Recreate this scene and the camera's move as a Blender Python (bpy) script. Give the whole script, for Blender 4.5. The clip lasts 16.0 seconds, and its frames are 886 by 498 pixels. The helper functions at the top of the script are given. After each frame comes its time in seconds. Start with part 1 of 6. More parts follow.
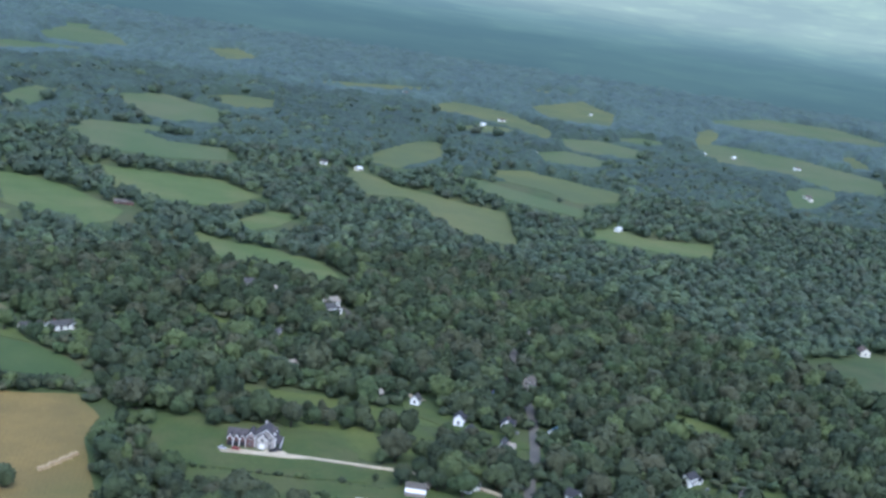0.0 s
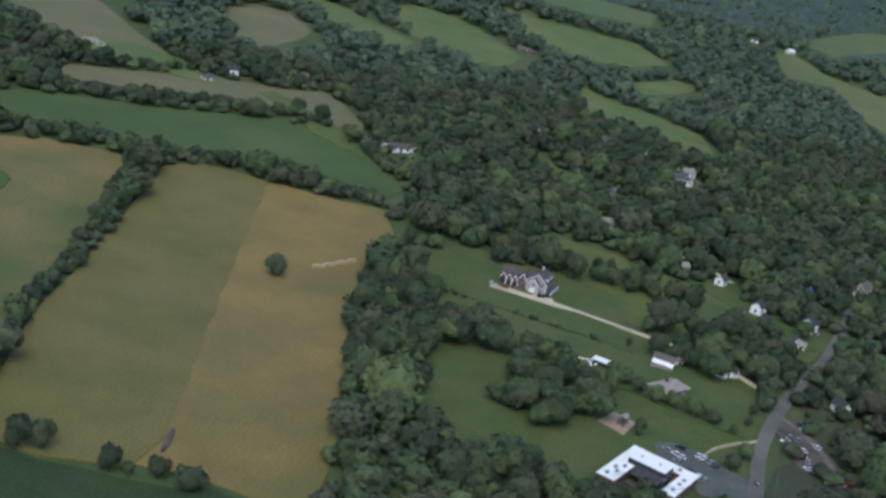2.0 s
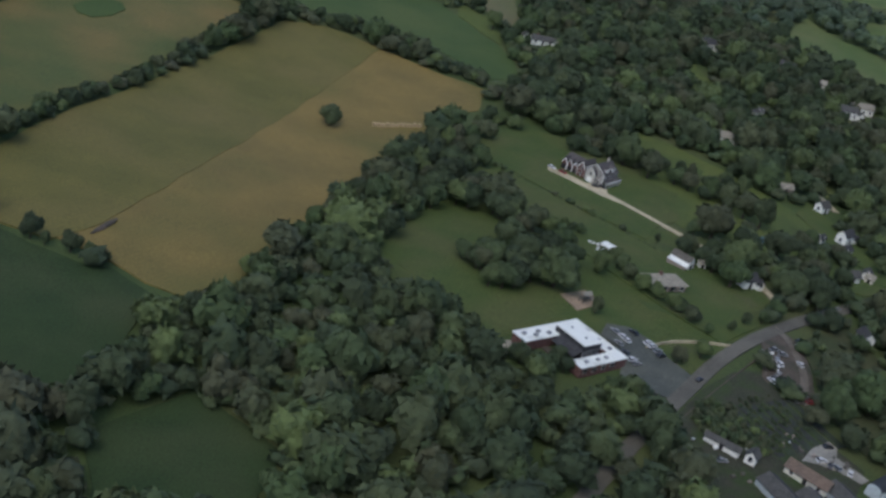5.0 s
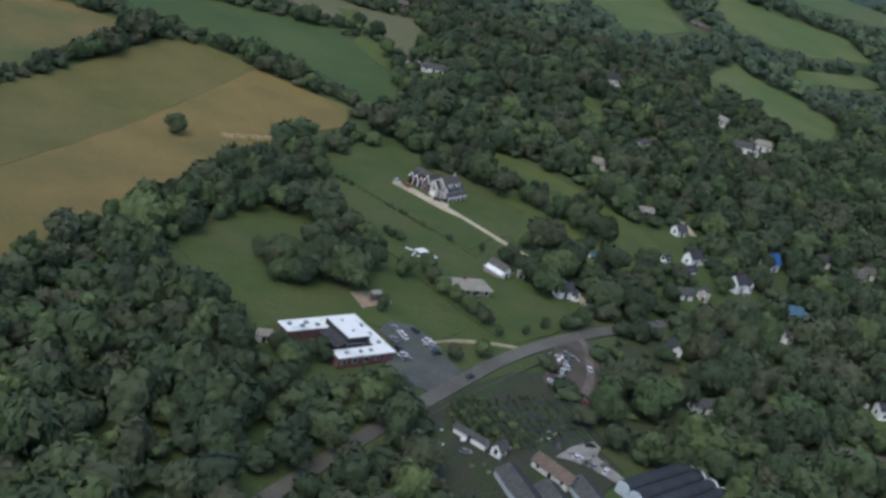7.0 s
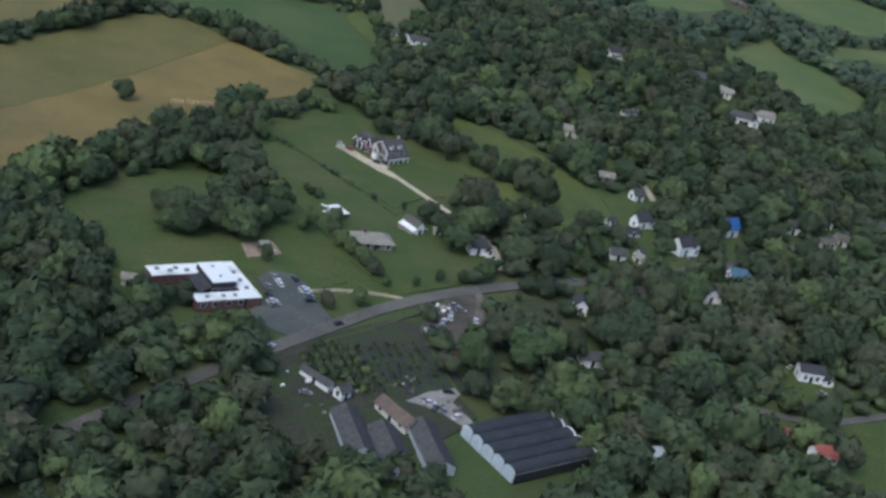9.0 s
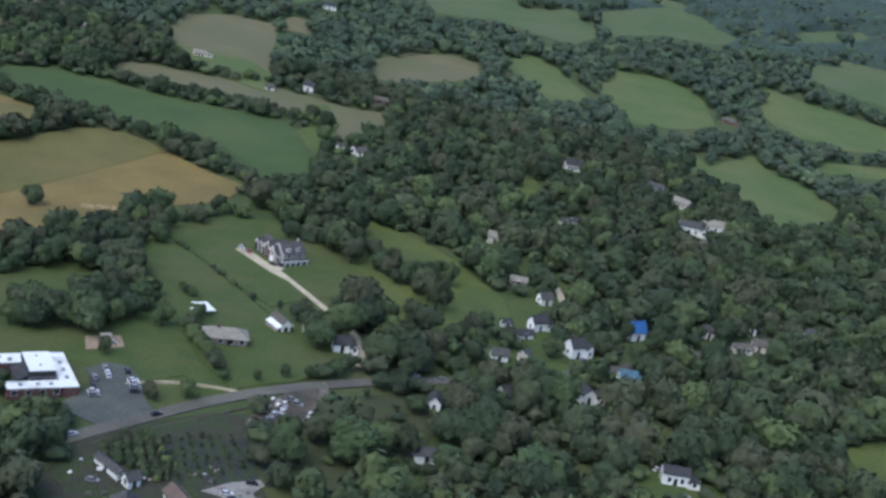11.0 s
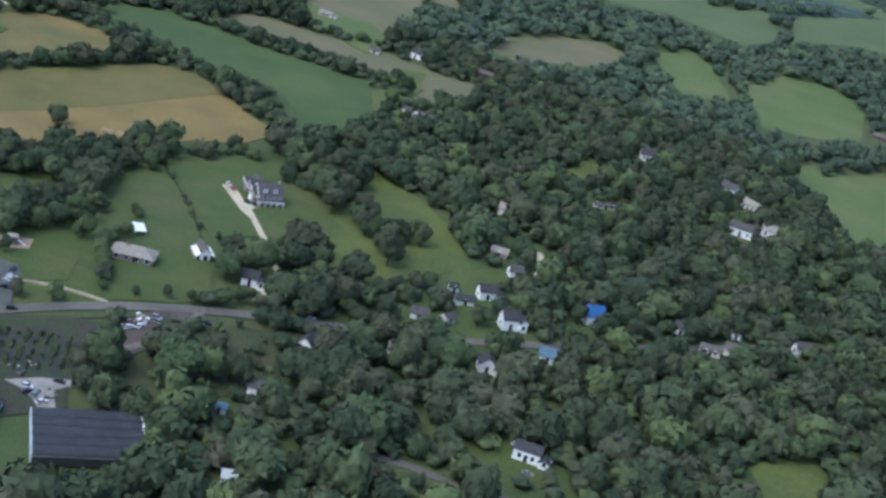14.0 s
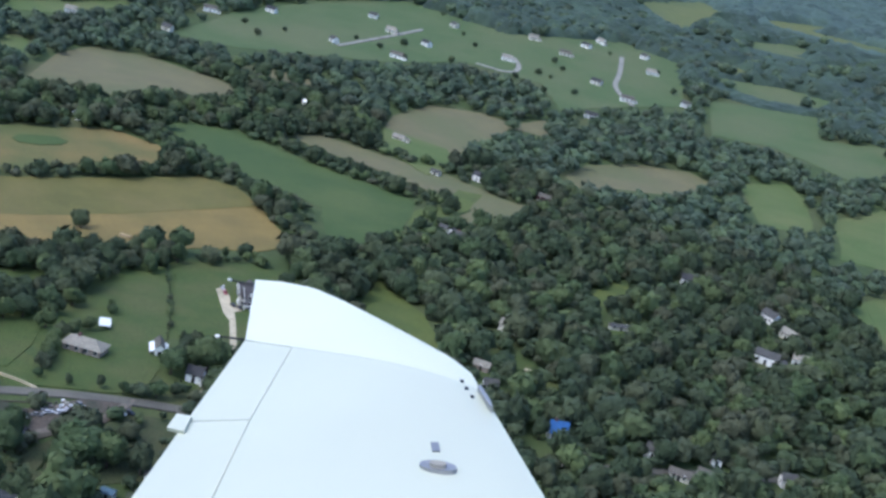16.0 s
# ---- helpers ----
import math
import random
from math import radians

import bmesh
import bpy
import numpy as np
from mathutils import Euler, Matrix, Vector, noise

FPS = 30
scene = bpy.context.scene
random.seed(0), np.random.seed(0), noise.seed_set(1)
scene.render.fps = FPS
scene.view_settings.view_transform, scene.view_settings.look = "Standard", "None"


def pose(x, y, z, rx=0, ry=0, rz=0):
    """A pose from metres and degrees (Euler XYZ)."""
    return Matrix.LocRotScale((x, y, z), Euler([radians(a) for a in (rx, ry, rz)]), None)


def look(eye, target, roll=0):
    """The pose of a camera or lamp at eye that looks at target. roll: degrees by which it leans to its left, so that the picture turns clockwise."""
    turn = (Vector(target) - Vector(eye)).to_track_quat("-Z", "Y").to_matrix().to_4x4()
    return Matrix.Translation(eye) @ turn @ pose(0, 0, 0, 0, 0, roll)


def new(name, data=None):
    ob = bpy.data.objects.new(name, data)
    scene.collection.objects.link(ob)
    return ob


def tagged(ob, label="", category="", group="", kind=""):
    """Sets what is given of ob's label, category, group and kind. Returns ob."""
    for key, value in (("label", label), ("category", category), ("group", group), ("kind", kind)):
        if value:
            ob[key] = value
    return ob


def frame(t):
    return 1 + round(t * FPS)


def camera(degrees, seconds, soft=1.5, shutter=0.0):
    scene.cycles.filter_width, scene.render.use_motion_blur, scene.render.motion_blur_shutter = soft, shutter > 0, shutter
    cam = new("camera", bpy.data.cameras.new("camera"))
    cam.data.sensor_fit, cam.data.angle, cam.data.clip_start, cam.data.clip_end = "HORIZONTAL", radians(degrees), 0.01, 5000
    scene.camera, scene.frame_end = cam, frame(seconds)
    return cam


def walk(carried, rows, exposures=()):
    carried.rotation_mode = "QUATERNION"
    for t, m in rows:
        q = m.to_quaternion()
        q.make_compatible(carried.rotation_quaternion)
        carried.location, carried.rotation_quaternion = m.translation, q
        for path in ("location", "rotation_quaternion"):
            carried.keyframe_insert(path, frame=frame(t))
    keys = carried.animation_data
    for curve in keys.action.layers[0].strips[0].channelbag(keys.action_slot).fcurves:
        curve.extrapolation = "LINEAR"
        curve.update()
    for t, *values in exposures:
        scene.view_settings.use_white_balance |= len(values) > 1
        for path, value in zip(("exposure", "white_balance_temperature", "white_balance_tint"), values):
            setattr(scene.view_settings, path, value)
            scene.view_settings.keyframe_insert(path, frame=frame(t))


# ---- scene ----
# ---- camera ----
EXPOSURES = [(0.0, 0.78, 5080, 14), (1.0, 0.70, 5260, 13), (1.5, 0.45, 5450, 12), (2.0, 0.16, 5580, 11), (3.0, -0.02, 5800, 10), (5.5, -0.32, 5800, 10), (6.5, -0.16, 5730, 10), (7.0, 0.02, 5700, 10), (9.0, 0.12, 5580, 10), (10.0, 0.24, 5530, 11), (12.5, 0.50, 5380, 12), (14.0, 0.58, 5340, 12), (16.0, 0.66, 5350, 12)]
cam = camera(38.81, 16.0, soft=2.9)
# seconds, place in metres, turn in degrees
PATH = [
    (0.0, -234.41, -2.67, 143.90, 80.570, -8.398, -37.785),
    (0.5, -219.00, -7.51, 143.66, 80.282, -12.246, -37.112),
    (1.0, -204.34, -11.80, 143.49, 75.282, -12.615, -30.928),
    (1.5, -189.43, -17.08, 142.97, 71.976, -12.193, -20.779),
    (2.0, -174.42, -22.25, 141.98, 70.944, -12.487, -14.532),
    (2.5, -158.89, -26.91, 141.12, 69.286, -13.844, -8.617),
    (3.0, -142.78, -31.14, 140.64, 68.172, -12.728, -4.397),
    (3.2, -136.37, -32.57, 140.57, 66.559, -9.703, -3.328),
    (5.3, -69.13, -42.90, 140.89, 64.429, -14.801, 3.488),
    (5.5, -62.94, -43.27, 140.95, 65.046, -13.310, 2.157),
    (6.0, -47.43, -43.80, 141.10, 65.011, -15.747, 2.889),
    (6.5, -31.38, -44.08, 140.92, 67.146, -16.122, 5.287),
    (7.0, -15.01, -44.46, 140.57, 67.068, -15.310, 4.751),
    (7.5, 1.19, -43.83, 140.65, 66.956, -15.148, 6.966),
    (8.0, 17.16, -42.71, 140.66, 66.441, -15.446, 8.760),
    (8.5, 33.30, -41.50, 140.66, 66.827, -13.620, 9.119),
    (9.0, 48.96, -38.70, 141.45, 66.025, -12.986, 10.322),
    (9.5, 65.41, -36.12, 141.50, 67.730, -10.802, 9.055),
    (10.0, 80.38, -32.20, 141.23, 70.211, -10.500, 7.233),
    (10.2, 86.37, -30.39, 141.29, 71.647, -11.611, 9.384),
    (12.3, 153.72, -12.51, 145.35, 70.574, -11.840, 18.712),
    (12.5, 160.16, -9.96, 145.96, 69.729, -13.027, 20.741),
    (13.0, 176.25, -2.99, 147.79, 69.888, -13.822, 23.386),
    (13.5, 192.24, 4.36, 149.65, 69.343, -15.359, 26.828),
    (14.0, 207.78, 12.27, 151.47, 68.277, -13.884, 28.786),
    (14.5, 223.02, 20.95, 153.02, 70.340, -14.502, 31.261),
    (15.0, 238.05, 29.85, 153.52, 71.102, -14.103, 32.144),
    (15.5, 252.60, 39.50, 155.54, 73.378, -13.270, 34.190),
    (16.0, 266.84, 49.00, 157.76, 72.594, -12.944, 37.668),
]
walk(cam, [(r[0], pose(*r[1:])) for r in PATH], EXPOSURES)


# ---- world, sun ----
SUN_EL, SUN_AZ = radians(55), radians(205)
world = bpy.data.worlds.new("sky")
scene.world = world
world.use_nodes = True
wn = world.node_tree.nodes
wl = world.node_tree.links
wn.clear()
sky = wn.new("ShaderNodeTexSky")
sky.sky_type = "NISHITA"
sky.sun_disc = False
sky.sun_elevation, sky.sun_rotation = SUN_EL, SUN_AZ
sky.air_density, sky.dust_density, sky.ozone_density = 1.0, 3.0, 1.5
wbg = wn.new("ShaderNodeBackground")
wbg.inputs[1].default_value = 0.185
wout = wn.new("ShaderNodeOutputWorld")
wl.new(sky.outputs[0], wbg.inputs[0])
wl.new(wbg.outputs[0], wout.inputs[0])
sun_data = bpy.data.lights.new("sun", "SUN")
sun_data.energy, sun_data.angle, sun_data.color = 0.6, radians(35), (1.0, 0.96, 0.88)
sun = new("sun", sun_data)
sun_way = Vector((math.sin(SUN_AZ) * math.cos(SUN_EL), math.cos(SUN_AZ) * math.cos(SUN_EL), math.sin(SUN_EL)))
sun.matrix_basis = look(sun_way * 500, (0, 0, 0))


# ---- materials ----
def material(name, a, b, size, rough=0.9, c=None, size_c=40.0, fine=0.0, bump=0.0, sheen=0.0, island=0.0, metal=0.0,
             rows=None, spec=0.3, c_edge=(0.45, 0.65)):
    """Two colours mixed by a noise of `size` metres; a third in large stains; fine grain; row lines; relief."""
    m = bpy.data.materials.new(name)
    m.use_nodes = True
    nt = m.node_tree
    n, l = nt.nodes, nt.links
    p = n["Principled BSDF"]
    p.inputs["Roughness"].default_value = rough
    p.inputs["Metallic"].default_value = metal
    p.inputs["Specular IOR Level"].default_value = spec
    geo = n.new("ShaderNodeNewGeometry")

    def noisy(scale, detail=4.0):
        t = n.new("ShaderNodeTexNoise")
        t.inputs["Scale"].default_value = scale
        t.inputs["Detail"].default_value = detail
        l.new(geo.outputs["Position"], t.inputs["Vector"])
        return t.outputs["Fac"]

    def mixed(fac, x, y, blend="MIX"):
        k = n.new("ShaderNodeMix")
        k.data_type, k.blend_type = "RGBA", blend
        for i, v in ((0, fac), (6, x), (7, y)):
            if hasattr(v, "is_linked"):
                l.new(v, k.inputs[i])
            else:
                k.inputs[i].default_value = v if i == 0 else (*v, 1)
        return k.outputs[2]

    def ramped(v, lo, hi):
        r = n.new("ShaderNodeMapRange")
        r.inputs[1].default_value, r.inputs[2].default_value = lo, hi
        l.new(v, r.inputs[0])
        return r.outputs[0]

    col = mixed(ramped(noisy(1.0 / size), 0.35, 0.65), a, b)
    if c:
        col = mixed(ramped(noisy(1.0 / size_c, 3.0), *c_edge), col, c)
    if rows:
        heading, pitch, depth = rows
        mp = n.new("ShaderNodeMapping")
        mp.inputs["Rotation"].default_value = (0, 0, -radians(heading))
        l.new(geo.outputs["Position"], mp.inputs["Vector"])
        w = n.new("ShaderNodeTexWave")
        w.bands_direction = "Y"
        w.inputs["Scale"].default_value = 0.314 / pitch
        w.inputs["Distortion"].default_value = 1.5
        w.inputs["Detail"].default_value = 2.0
        w.inputs["Detail Scale"].default_value = 0.3
        l.new(mp.outputs[0], w.inputs["Vector"])
        col = mixed(w.outputs["Fac"], mixed(depth, col, (0, 0, 0)), col)
    if fine:
        col = mixed(fine, col, ramped(noisy(2.2), 0.25, 0.75), "OVERLAY")
    if island:
        k = n.new("ShaderNodeHueSaturation")
        r = n.new("ShaderNodeMapRange")
        r.inputs[3].default_value, r.inputs[4].default_value = 1 - island, 1 + island
        l.new(geo.outputs["Random Per Island"], r.inputs[0])
        l.new(r.outputs[0], k.inputs["Value"])
        l.new(col, k.inputs["Color"])
        col = k.outputs[0]
    l.new(col, p.inputs["Base Color"])
    # blue-tinted sheen imitates haze over the fields
    if sheen:
        p.inputs["Sheen Weight"].default_value = sheen
        p.inputs["Sheen Roughness"].default_value = 0.6
        p.inputs["Sheen Tint"].default_value = (0.62, 0.85, 1.0, 1)
    if bump:
        b_ = n.new("ShaderNodeBump")
        b_.inputs["Strength"].default_value = bump
        b_.inputs["Distance"].default_value = 0.5
        l.new(noisy(1.2, 6.0), b_.inputs["Height"])
        l.new(b_.outputs[0], p.inputs["Normal"])
    return m


def leafy(name, tones, sheen, mottle=3.0, deep=0.25, haze_tint=(0.62, 0.90, 0.66)):
    """Foliage: every tree has its own tone between the given colours, mottled by leaf masses; a tinted sheen imitates
    haze.
    """
    m = bpy.data.materials.new(name)
    m.use_nodes = True
    n, l = m.node_tree.nodes, m.node_tree.links
    p = n["Principled BSDF"]
    p.inputs["Roughness"].default_value = 0.85
    p.inputs["Specular IOR Level"].default_value = 0.15
    at = n.new("ShaderNodeAttribute")
    at.attribute_name = "tone"
    oi = n.new("ShaderNodeObjectInfo")
    add = n.new("ShaderNodeMath")
    add.operation = "ADD"
    l.new(at.outputs["Fac"], add.inputs[0])
    l.new(oi.outputs["Random"], add.inputs[1])
    fr = n.new("ShaderNodeMath")
    fr.operation = "FRACT"
    l.new(add.outputs[0], fr.inputs[0])
    ramp = n.new("ShaderNodeValToRGB")
    while len(ramp.color_ramp.elements) < len(tones):
        ramp.color_ramp.elements.new(0.5)
    for i, c in enumerate(tones):
        ramp.color_ramp.elements[i].position = i / (len(tones) - 1)
        ramp.color_ramp.elements[i].color = (*c, 1)
    l.new(fr.outputs[0], ramp.inputs[0])
    geo = n.new("ShaderNodeNewGeometry")
    col = ramp.outputs[0]
    for size, lo, hi in ((mottle, 1 - deep, 1 + deep), (70.0, 0.85, 1.15)):
        t = n.new("ShaderNodeTexNoise")
        t.inputs["Scale"].default_value = 1 / size
        t.inputs["Detail"].default_value = 3
        l.new(geo.outputs["Position"], t.inputs["Vector"])
        mr = n.new("ShaderNodeMapRange")
        mr.inputs[1].default_value, mr.inputs[2].default_value = 0.3, 0.7
        mr.inputs[3].default_value, mr.inputs[4].default_value = lo, hi
        l.new(t.outputs["Fac"], mr.inputs[0])
        hs = n.new("ShaderNodeHueSaturation")
        l.new(mr.outputs[0], hs.inputs["Value"])
        l.new(col, hs.inputs["Color"])
        col = hs.outputs[0]
    l.new(col, p.inputs["Base Color"])
    leafage = n.new("ShaderNodeTexNoise")
    leafage.inputs["Scale"].default_value = 2.6 / mottle
    leafage.inputs["Detail"].default_value = 4
    l.new(geo.outputs["Position"], leafage.inputs["Vector"])
    relief = n.new("ShaderNodeBump")
    relief.inputs["Strength"].default_value = 0.5
    relief.inputs["Distance"].default_value = 0.35 * mottle
    l.new(leafage.outputs["Fac"], relief.inputs["Height"])
    l.new(relief.outputs[0], p.inputs["Normal"])
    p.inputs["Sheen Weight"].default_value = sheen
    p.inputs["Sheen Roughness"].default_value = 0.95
    p.inputs["Sheen Tint"].default_value = (*haze_tint, 1)
    return m


M = {
    "ground": material("meadow_ground", (0.048, 0.072, 0.020), (0.062, 0.088, 0.025), 14, c=(0.080, 0.088, 0.032), size_c=50, fine=0.35),
    "tan": material("stubble_straw", (0.205, 0.147, 0.039), (0.160, 0.121, 0.033), 20, c=(0.118, 0.110, 0.027), size_c=60, fine=0.3, rows=(62, 1.6, 0.05), sheen=0.02),
    "tan_green": material("half_green_crop", (0.104, 0.098, 0.021), (0.136, 0.119, 0.027), 16, c=(0.148, 0.122, 0.033), size_c=45, fine=0.3, rows=(62, 1.6, 0.05), sheen=0.02),
    "gold": material("golden_crop", (0.078, 0.096, 0.024), (0.102, 0.107, 0.027), 20, c=(0.205, 0.142, 0.043), size_c=70, fine=0.3, rows=(80, 2, 0.04), sheen=0.02, c_edge=(0.47, 0.66)),
    "soy": material("dark_green_crop", (0.052, 0.085, 0.022), (0.064, 0.096, 0.025), 24, c=(0.078, 0.105, 0.029), size_c=60, fine=0.25, rows=(10, 1.6, 0.05)),
    "stubble": material("grey_brown_stubble", (0.149, 0.129, 0.049), (0.130, 0.115, 0.045), 20, c=(0.113, 0.114, 0.037), size_c=60, fine=0.3, rows=(20, 2, 0.05), sheen=0.04),
    "green": material("pasture_grass", (0.077, 0.115, 0.029), (0.094, 0.126, 0.035), 18, c=(0.120, 0.136, 0.043), size_c=60, fine=0.3),
    # far grass colours dulled, so that haze is painted into them
    "far_green": material("hazed_far_pasture", (0.070, 0.106, 0.034), (0.084, 0.114, 0.040), 30, c=(0.104, 0.120, 0.048), size_c=90, fine=0.3),
    "far_hay": material("hazed_far_hay", (0.104, 0.122, 0.038), (0.120, 0.128, 0.042), 30, c=(0.082, 0.106, 0.038), size_c=90, fine=0.3),
    "lawn": material("mown_lawn", (0.053, 0.080, 0.018), (0.068, 0.090, 0.021), 8, c=(0.080, 0.092, 0.027), size_c=24, fine=0.35),
    "meadow": material("light_meadow", (0.085, 0.111, 0.024), (0.099, 0.117, 0.028), 10, c=(0.066, 0.090, 0.023), size_c=25, fine=0.35),
    "dark_lawn": material("shaded_pasture", (0.025, 0.045, 0.013), (0.032, 0.053, 0.015), 9, c=(0.045, 0.060, 0.020), size_c=30, fine=0.35),
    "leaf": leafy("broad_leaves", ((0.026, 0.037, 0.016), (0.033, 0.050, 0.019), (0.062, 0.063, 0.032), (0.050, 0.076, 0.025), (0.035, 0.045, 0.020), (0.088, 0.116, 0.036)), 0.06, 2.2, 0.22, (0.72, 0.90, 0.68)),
    # far leaf tones and sheen turn bluer with distance, haze put into the colour
    "leaf_far": leafy("hazed_far_leaves", ((0.031, 0.045, 0.024), (0.039, 0.058, 0.027), (0.053, 0.061, 0.034), (0.055, 0.082, 0.033), (0.042, 0.056, 0.030), (0.086, 0.114, 0.045)), 0.09, 4.0, 0.22, (0.68, 0.90, 0.74)),
    # closed-canopy tones also darkened for the shade between crowns
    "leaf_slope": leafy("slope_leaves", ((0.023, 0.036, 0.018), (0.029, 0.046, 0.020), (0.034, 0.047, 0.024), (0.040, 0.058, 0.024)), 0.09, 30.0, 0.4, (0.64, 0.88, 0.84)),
    "leaf_haze": leafy("hazed_farthest_leaves", ((0.024, 0.040, 0.022), (0.030, 0.049, 0.025), (0.035, 0.052, 0.029), (0.041, 0.061, 0.029)), 0.13, 30.0, 0.4, (0.62, 0.88, 0.90)),
    "bark": material("bark", (0.08, 0.06, 0.045), (0.05, 0.04, 0.03), 0.6, fine=0.4, bump=0.5),
    "asphalt": material("worn_asphalt", (0.118, 0.110, 0.086), (0.140, 0.129, 0.100), 6, c=(0.095, 0.090, 0.071), size_c=14, fine=0.3),
    "lot": material("parking_asphalt", (0.071, 0.077, 0.064), (0.085, 0.091, 0.075), 5, c=(0.104, 0.109, 0.085), size_c=12, fine=0.3),
    "gravel": material("pale_gravel", (0.520, 0.451, 0.299), (0.440, 0.372, 0.246), 3, c=(0.360, 0.314, 0.202), size_c=9, fine=0.4),
    "dirt": material("packed_dirt", (0.105, 0.084, 0.062), (0.076, 0.064, 0.048), 3.5, c=(0.048, 0.050, 0.030), size_c=11, fine=0.45),
    "track": material("pale_worn_dirt", (0.165, 0.140, 0.108), (0.135, 0.116, 0.090), 2.5, c=(0.105, 0.090, 0.068), size_c=6, fine=0.4),
    "nursery": material("trodden_nursery_ground", (0.040, 0.045, 0.025), (0.052, 0.050, 0.031), 3, c=(0.038, 0.057, 0.016), size_c=8, fine=0.45),
    "weed_cloth": material("dark_weed_cloth", (0.030, 0.034, 0.031), (0.042, 0.046, 0.040), 2, c=(0.040, 0.058, 0.023), size_c=5, fine=0.4),
    "concrete": material("pale_concrete", (0.300, 0.284, 0.233), (0.250, 0.235, 0.194), 3, c=(0.190, 0.181, 0.150), size_c=7, fine=0.3),
    "sand": material("play_sand", (0.34, 0.25, 0.17), (0.28, 0.21, 0.14), 2.5, c=(0.2, 0.17, 0.11), size_c=6, fine=0.4),
    "white_wall": material("white_siding", (0.87, 0.86, 0.78), (0.82, 0.81, 0.74), 1.5, rough=0.6, fine=0.2),
    "cream_wall": material("cream_siding", (0.700, 0.666, 0.546), (0.620, 0.588, 0.484), 1.5, rough=0.65, fine=0.2),
    "taupe_wall": material("taupe_stone_veneer", (0.36, 0.335, 0.30), (0.28, 0.26, 0.235), 0.8, fine=0.5, bump=0.3),
    "stone_wall": material("pale_grey_stone", (0.50, 0.47, 0.40), (0.42, 0.40, 0.34), 0.8, fine=0.4, bump=0.2),
    "taupe_roof": material("brown_grey_shingles", (0.092, 0.083, 0.078), (0.070, 0.063, 0.060), 1.2, fine=0.4, bump=0.2),
    "scrub": material("olive_scrub_grass", (0.052, 0.062, 0.024), (0.066, 0.068, 0.029), 3, c=(0.04, 0.055, 0.02), size_c=14, fine=0.5),
    "brick_wall": material("dark_red_brick", (0.16, 0.085, 0.07), (0.11, 0.06, 0.052), 0.7, fine=0.4, bump=0.3),
    "tan_wall": material("tan_brick", (0.30, 0.245, 0.20), (0.24, 0.20, 0.165), 1.0, fine=0.4),
    "grey_roof": material("grey_shingles", (0.088, 0.086, 0.076), (0.064, 0.063, 0.057), 1.2, fine=0.4, bump=0.2),
    "slate_roof": material("dark_shingles", (0.056, 0.055, 0.054), (0.040, 0.040, 0.040), 1.2, fine=0.4, bump=0.2),
    "brown_roof": material("brown_shingles", (0.125, 0.112, 0.088), (0.098, 0.09, 0.072), 1.4, fine=0.4, bump=0.2),
    "tan_roof": material("weathered_tan_shingles", (0.280, 0.255, 0.198), (0.235, 0.216, 0.167), 1.6, fine=0.35, bump=0.2),
    "rust_roof": material("rusty_orange_metal", (0.150, 0.105, 0.072), (0.115, 0.085, 0.062), 2.0, rough=0.6, fine=0.4),
    "red_roof": material("faded_red_metal", (0.36, 0.105, 0.075), (0.28, 0.085, 0.065), 2.0, rough=0.5, fine=0.3),
    "white_roof": material("white_membrane", (0.820, 0.823, 0.747), (0.760, 0.764, 0.693), 4.0, rough=0.5, c=(0.580, 0.588, 0.522), size_c=5, fine=0.15, c_edge=(0.56, 0.68)),
    "blue_roof": material("bright_blue_roof", (0.045, 0.13, 0.31), (0.036, 0.10, 0.25), 1.5, rough=0.4, fine=0.2),
    "teal_roof": material("teal_metal_roof", (0.085, 0.16, 0.20), (0.07, 0.13, 0.165), 1.5, rough=0.4, fine=0.2),
    "shade_cloth": material("black_shade_cloth", (0.030, 0.034, 0.037), (0.043, 0.047, 0.048), 3.0, rough=0.7, fine=0.3),
    "poly_film": material("milky_film", (0.5, 0.55, 0.55), (0.42, 0.46, 0.46), 1.5, rough=0.4, fine=0.2),
    "dark": material("dark_opening", (0.02, 0.02, 0.022), (0.03, 0.03, 0.032), 1.0, rough=0.3),
    "glass": material("window_glass", (0.03, 0.035, 0.04), (0.05, 0.055, 0.06), 0.8, rough=0.08, spec=0.6),
    "trim": material("white_trim", (0.85, 0.84, 0.77), (0.79, 0.78, 0.72), 0.5, rough=0.5),
    "metal": material("grey_metal", (0.35, 0.35, 0.35), (0.28, 0.28, 0.28), 0.6, rough=0.45, metal=0.6),
    "tyre": material("tyre_rubber", (0.02, 0.02, 0.02), (0.03, 0.03, 0.03), 0.3),
    "hay": material("baled_straw", (0.42, 0.33, 0.18), (0.34, 0.26, 0.14), 0.5, fine=0.4),
}
PAINTS = {k: material("car_paint_" + k, v, tuple(0.85 * x for x in v), 0.7, rough=0.3, spec=0.5) for k, v in {
    "white": (0.60, 0.60, 0.58), "silver": (0.22, 0.225, 0.22), "black": (0.02, 0.02, 0.023), "red": (0.3, 0.03, 0.03), "blue": (0.05, 0.1, 0.24)}.items()}


# ---- the lie of the land ----
BUMPS = [(-112, 350, -5.2, 55), (58, 565, 4.5, 60), (-20, 245, 3.0, 45), (128, 245, -2.5, 40), (36, 268, 2.0, 28)]


def land(x, y):
    """Height of the ground: gently rolling about the village, rising in the distance."""
    d = math.hypot(x - 10, y + 20)
    z = 0.085 * (min(max(d - 600, 0), 400) ** 2 / 800 + max(d - 1000, 0)) - 2.2
    for a, b, h, w in BUMPS:
        z += h * math.exp(-((x - a) ** 2 + (y - b) ** 2) / (2 * w * w))
    return z


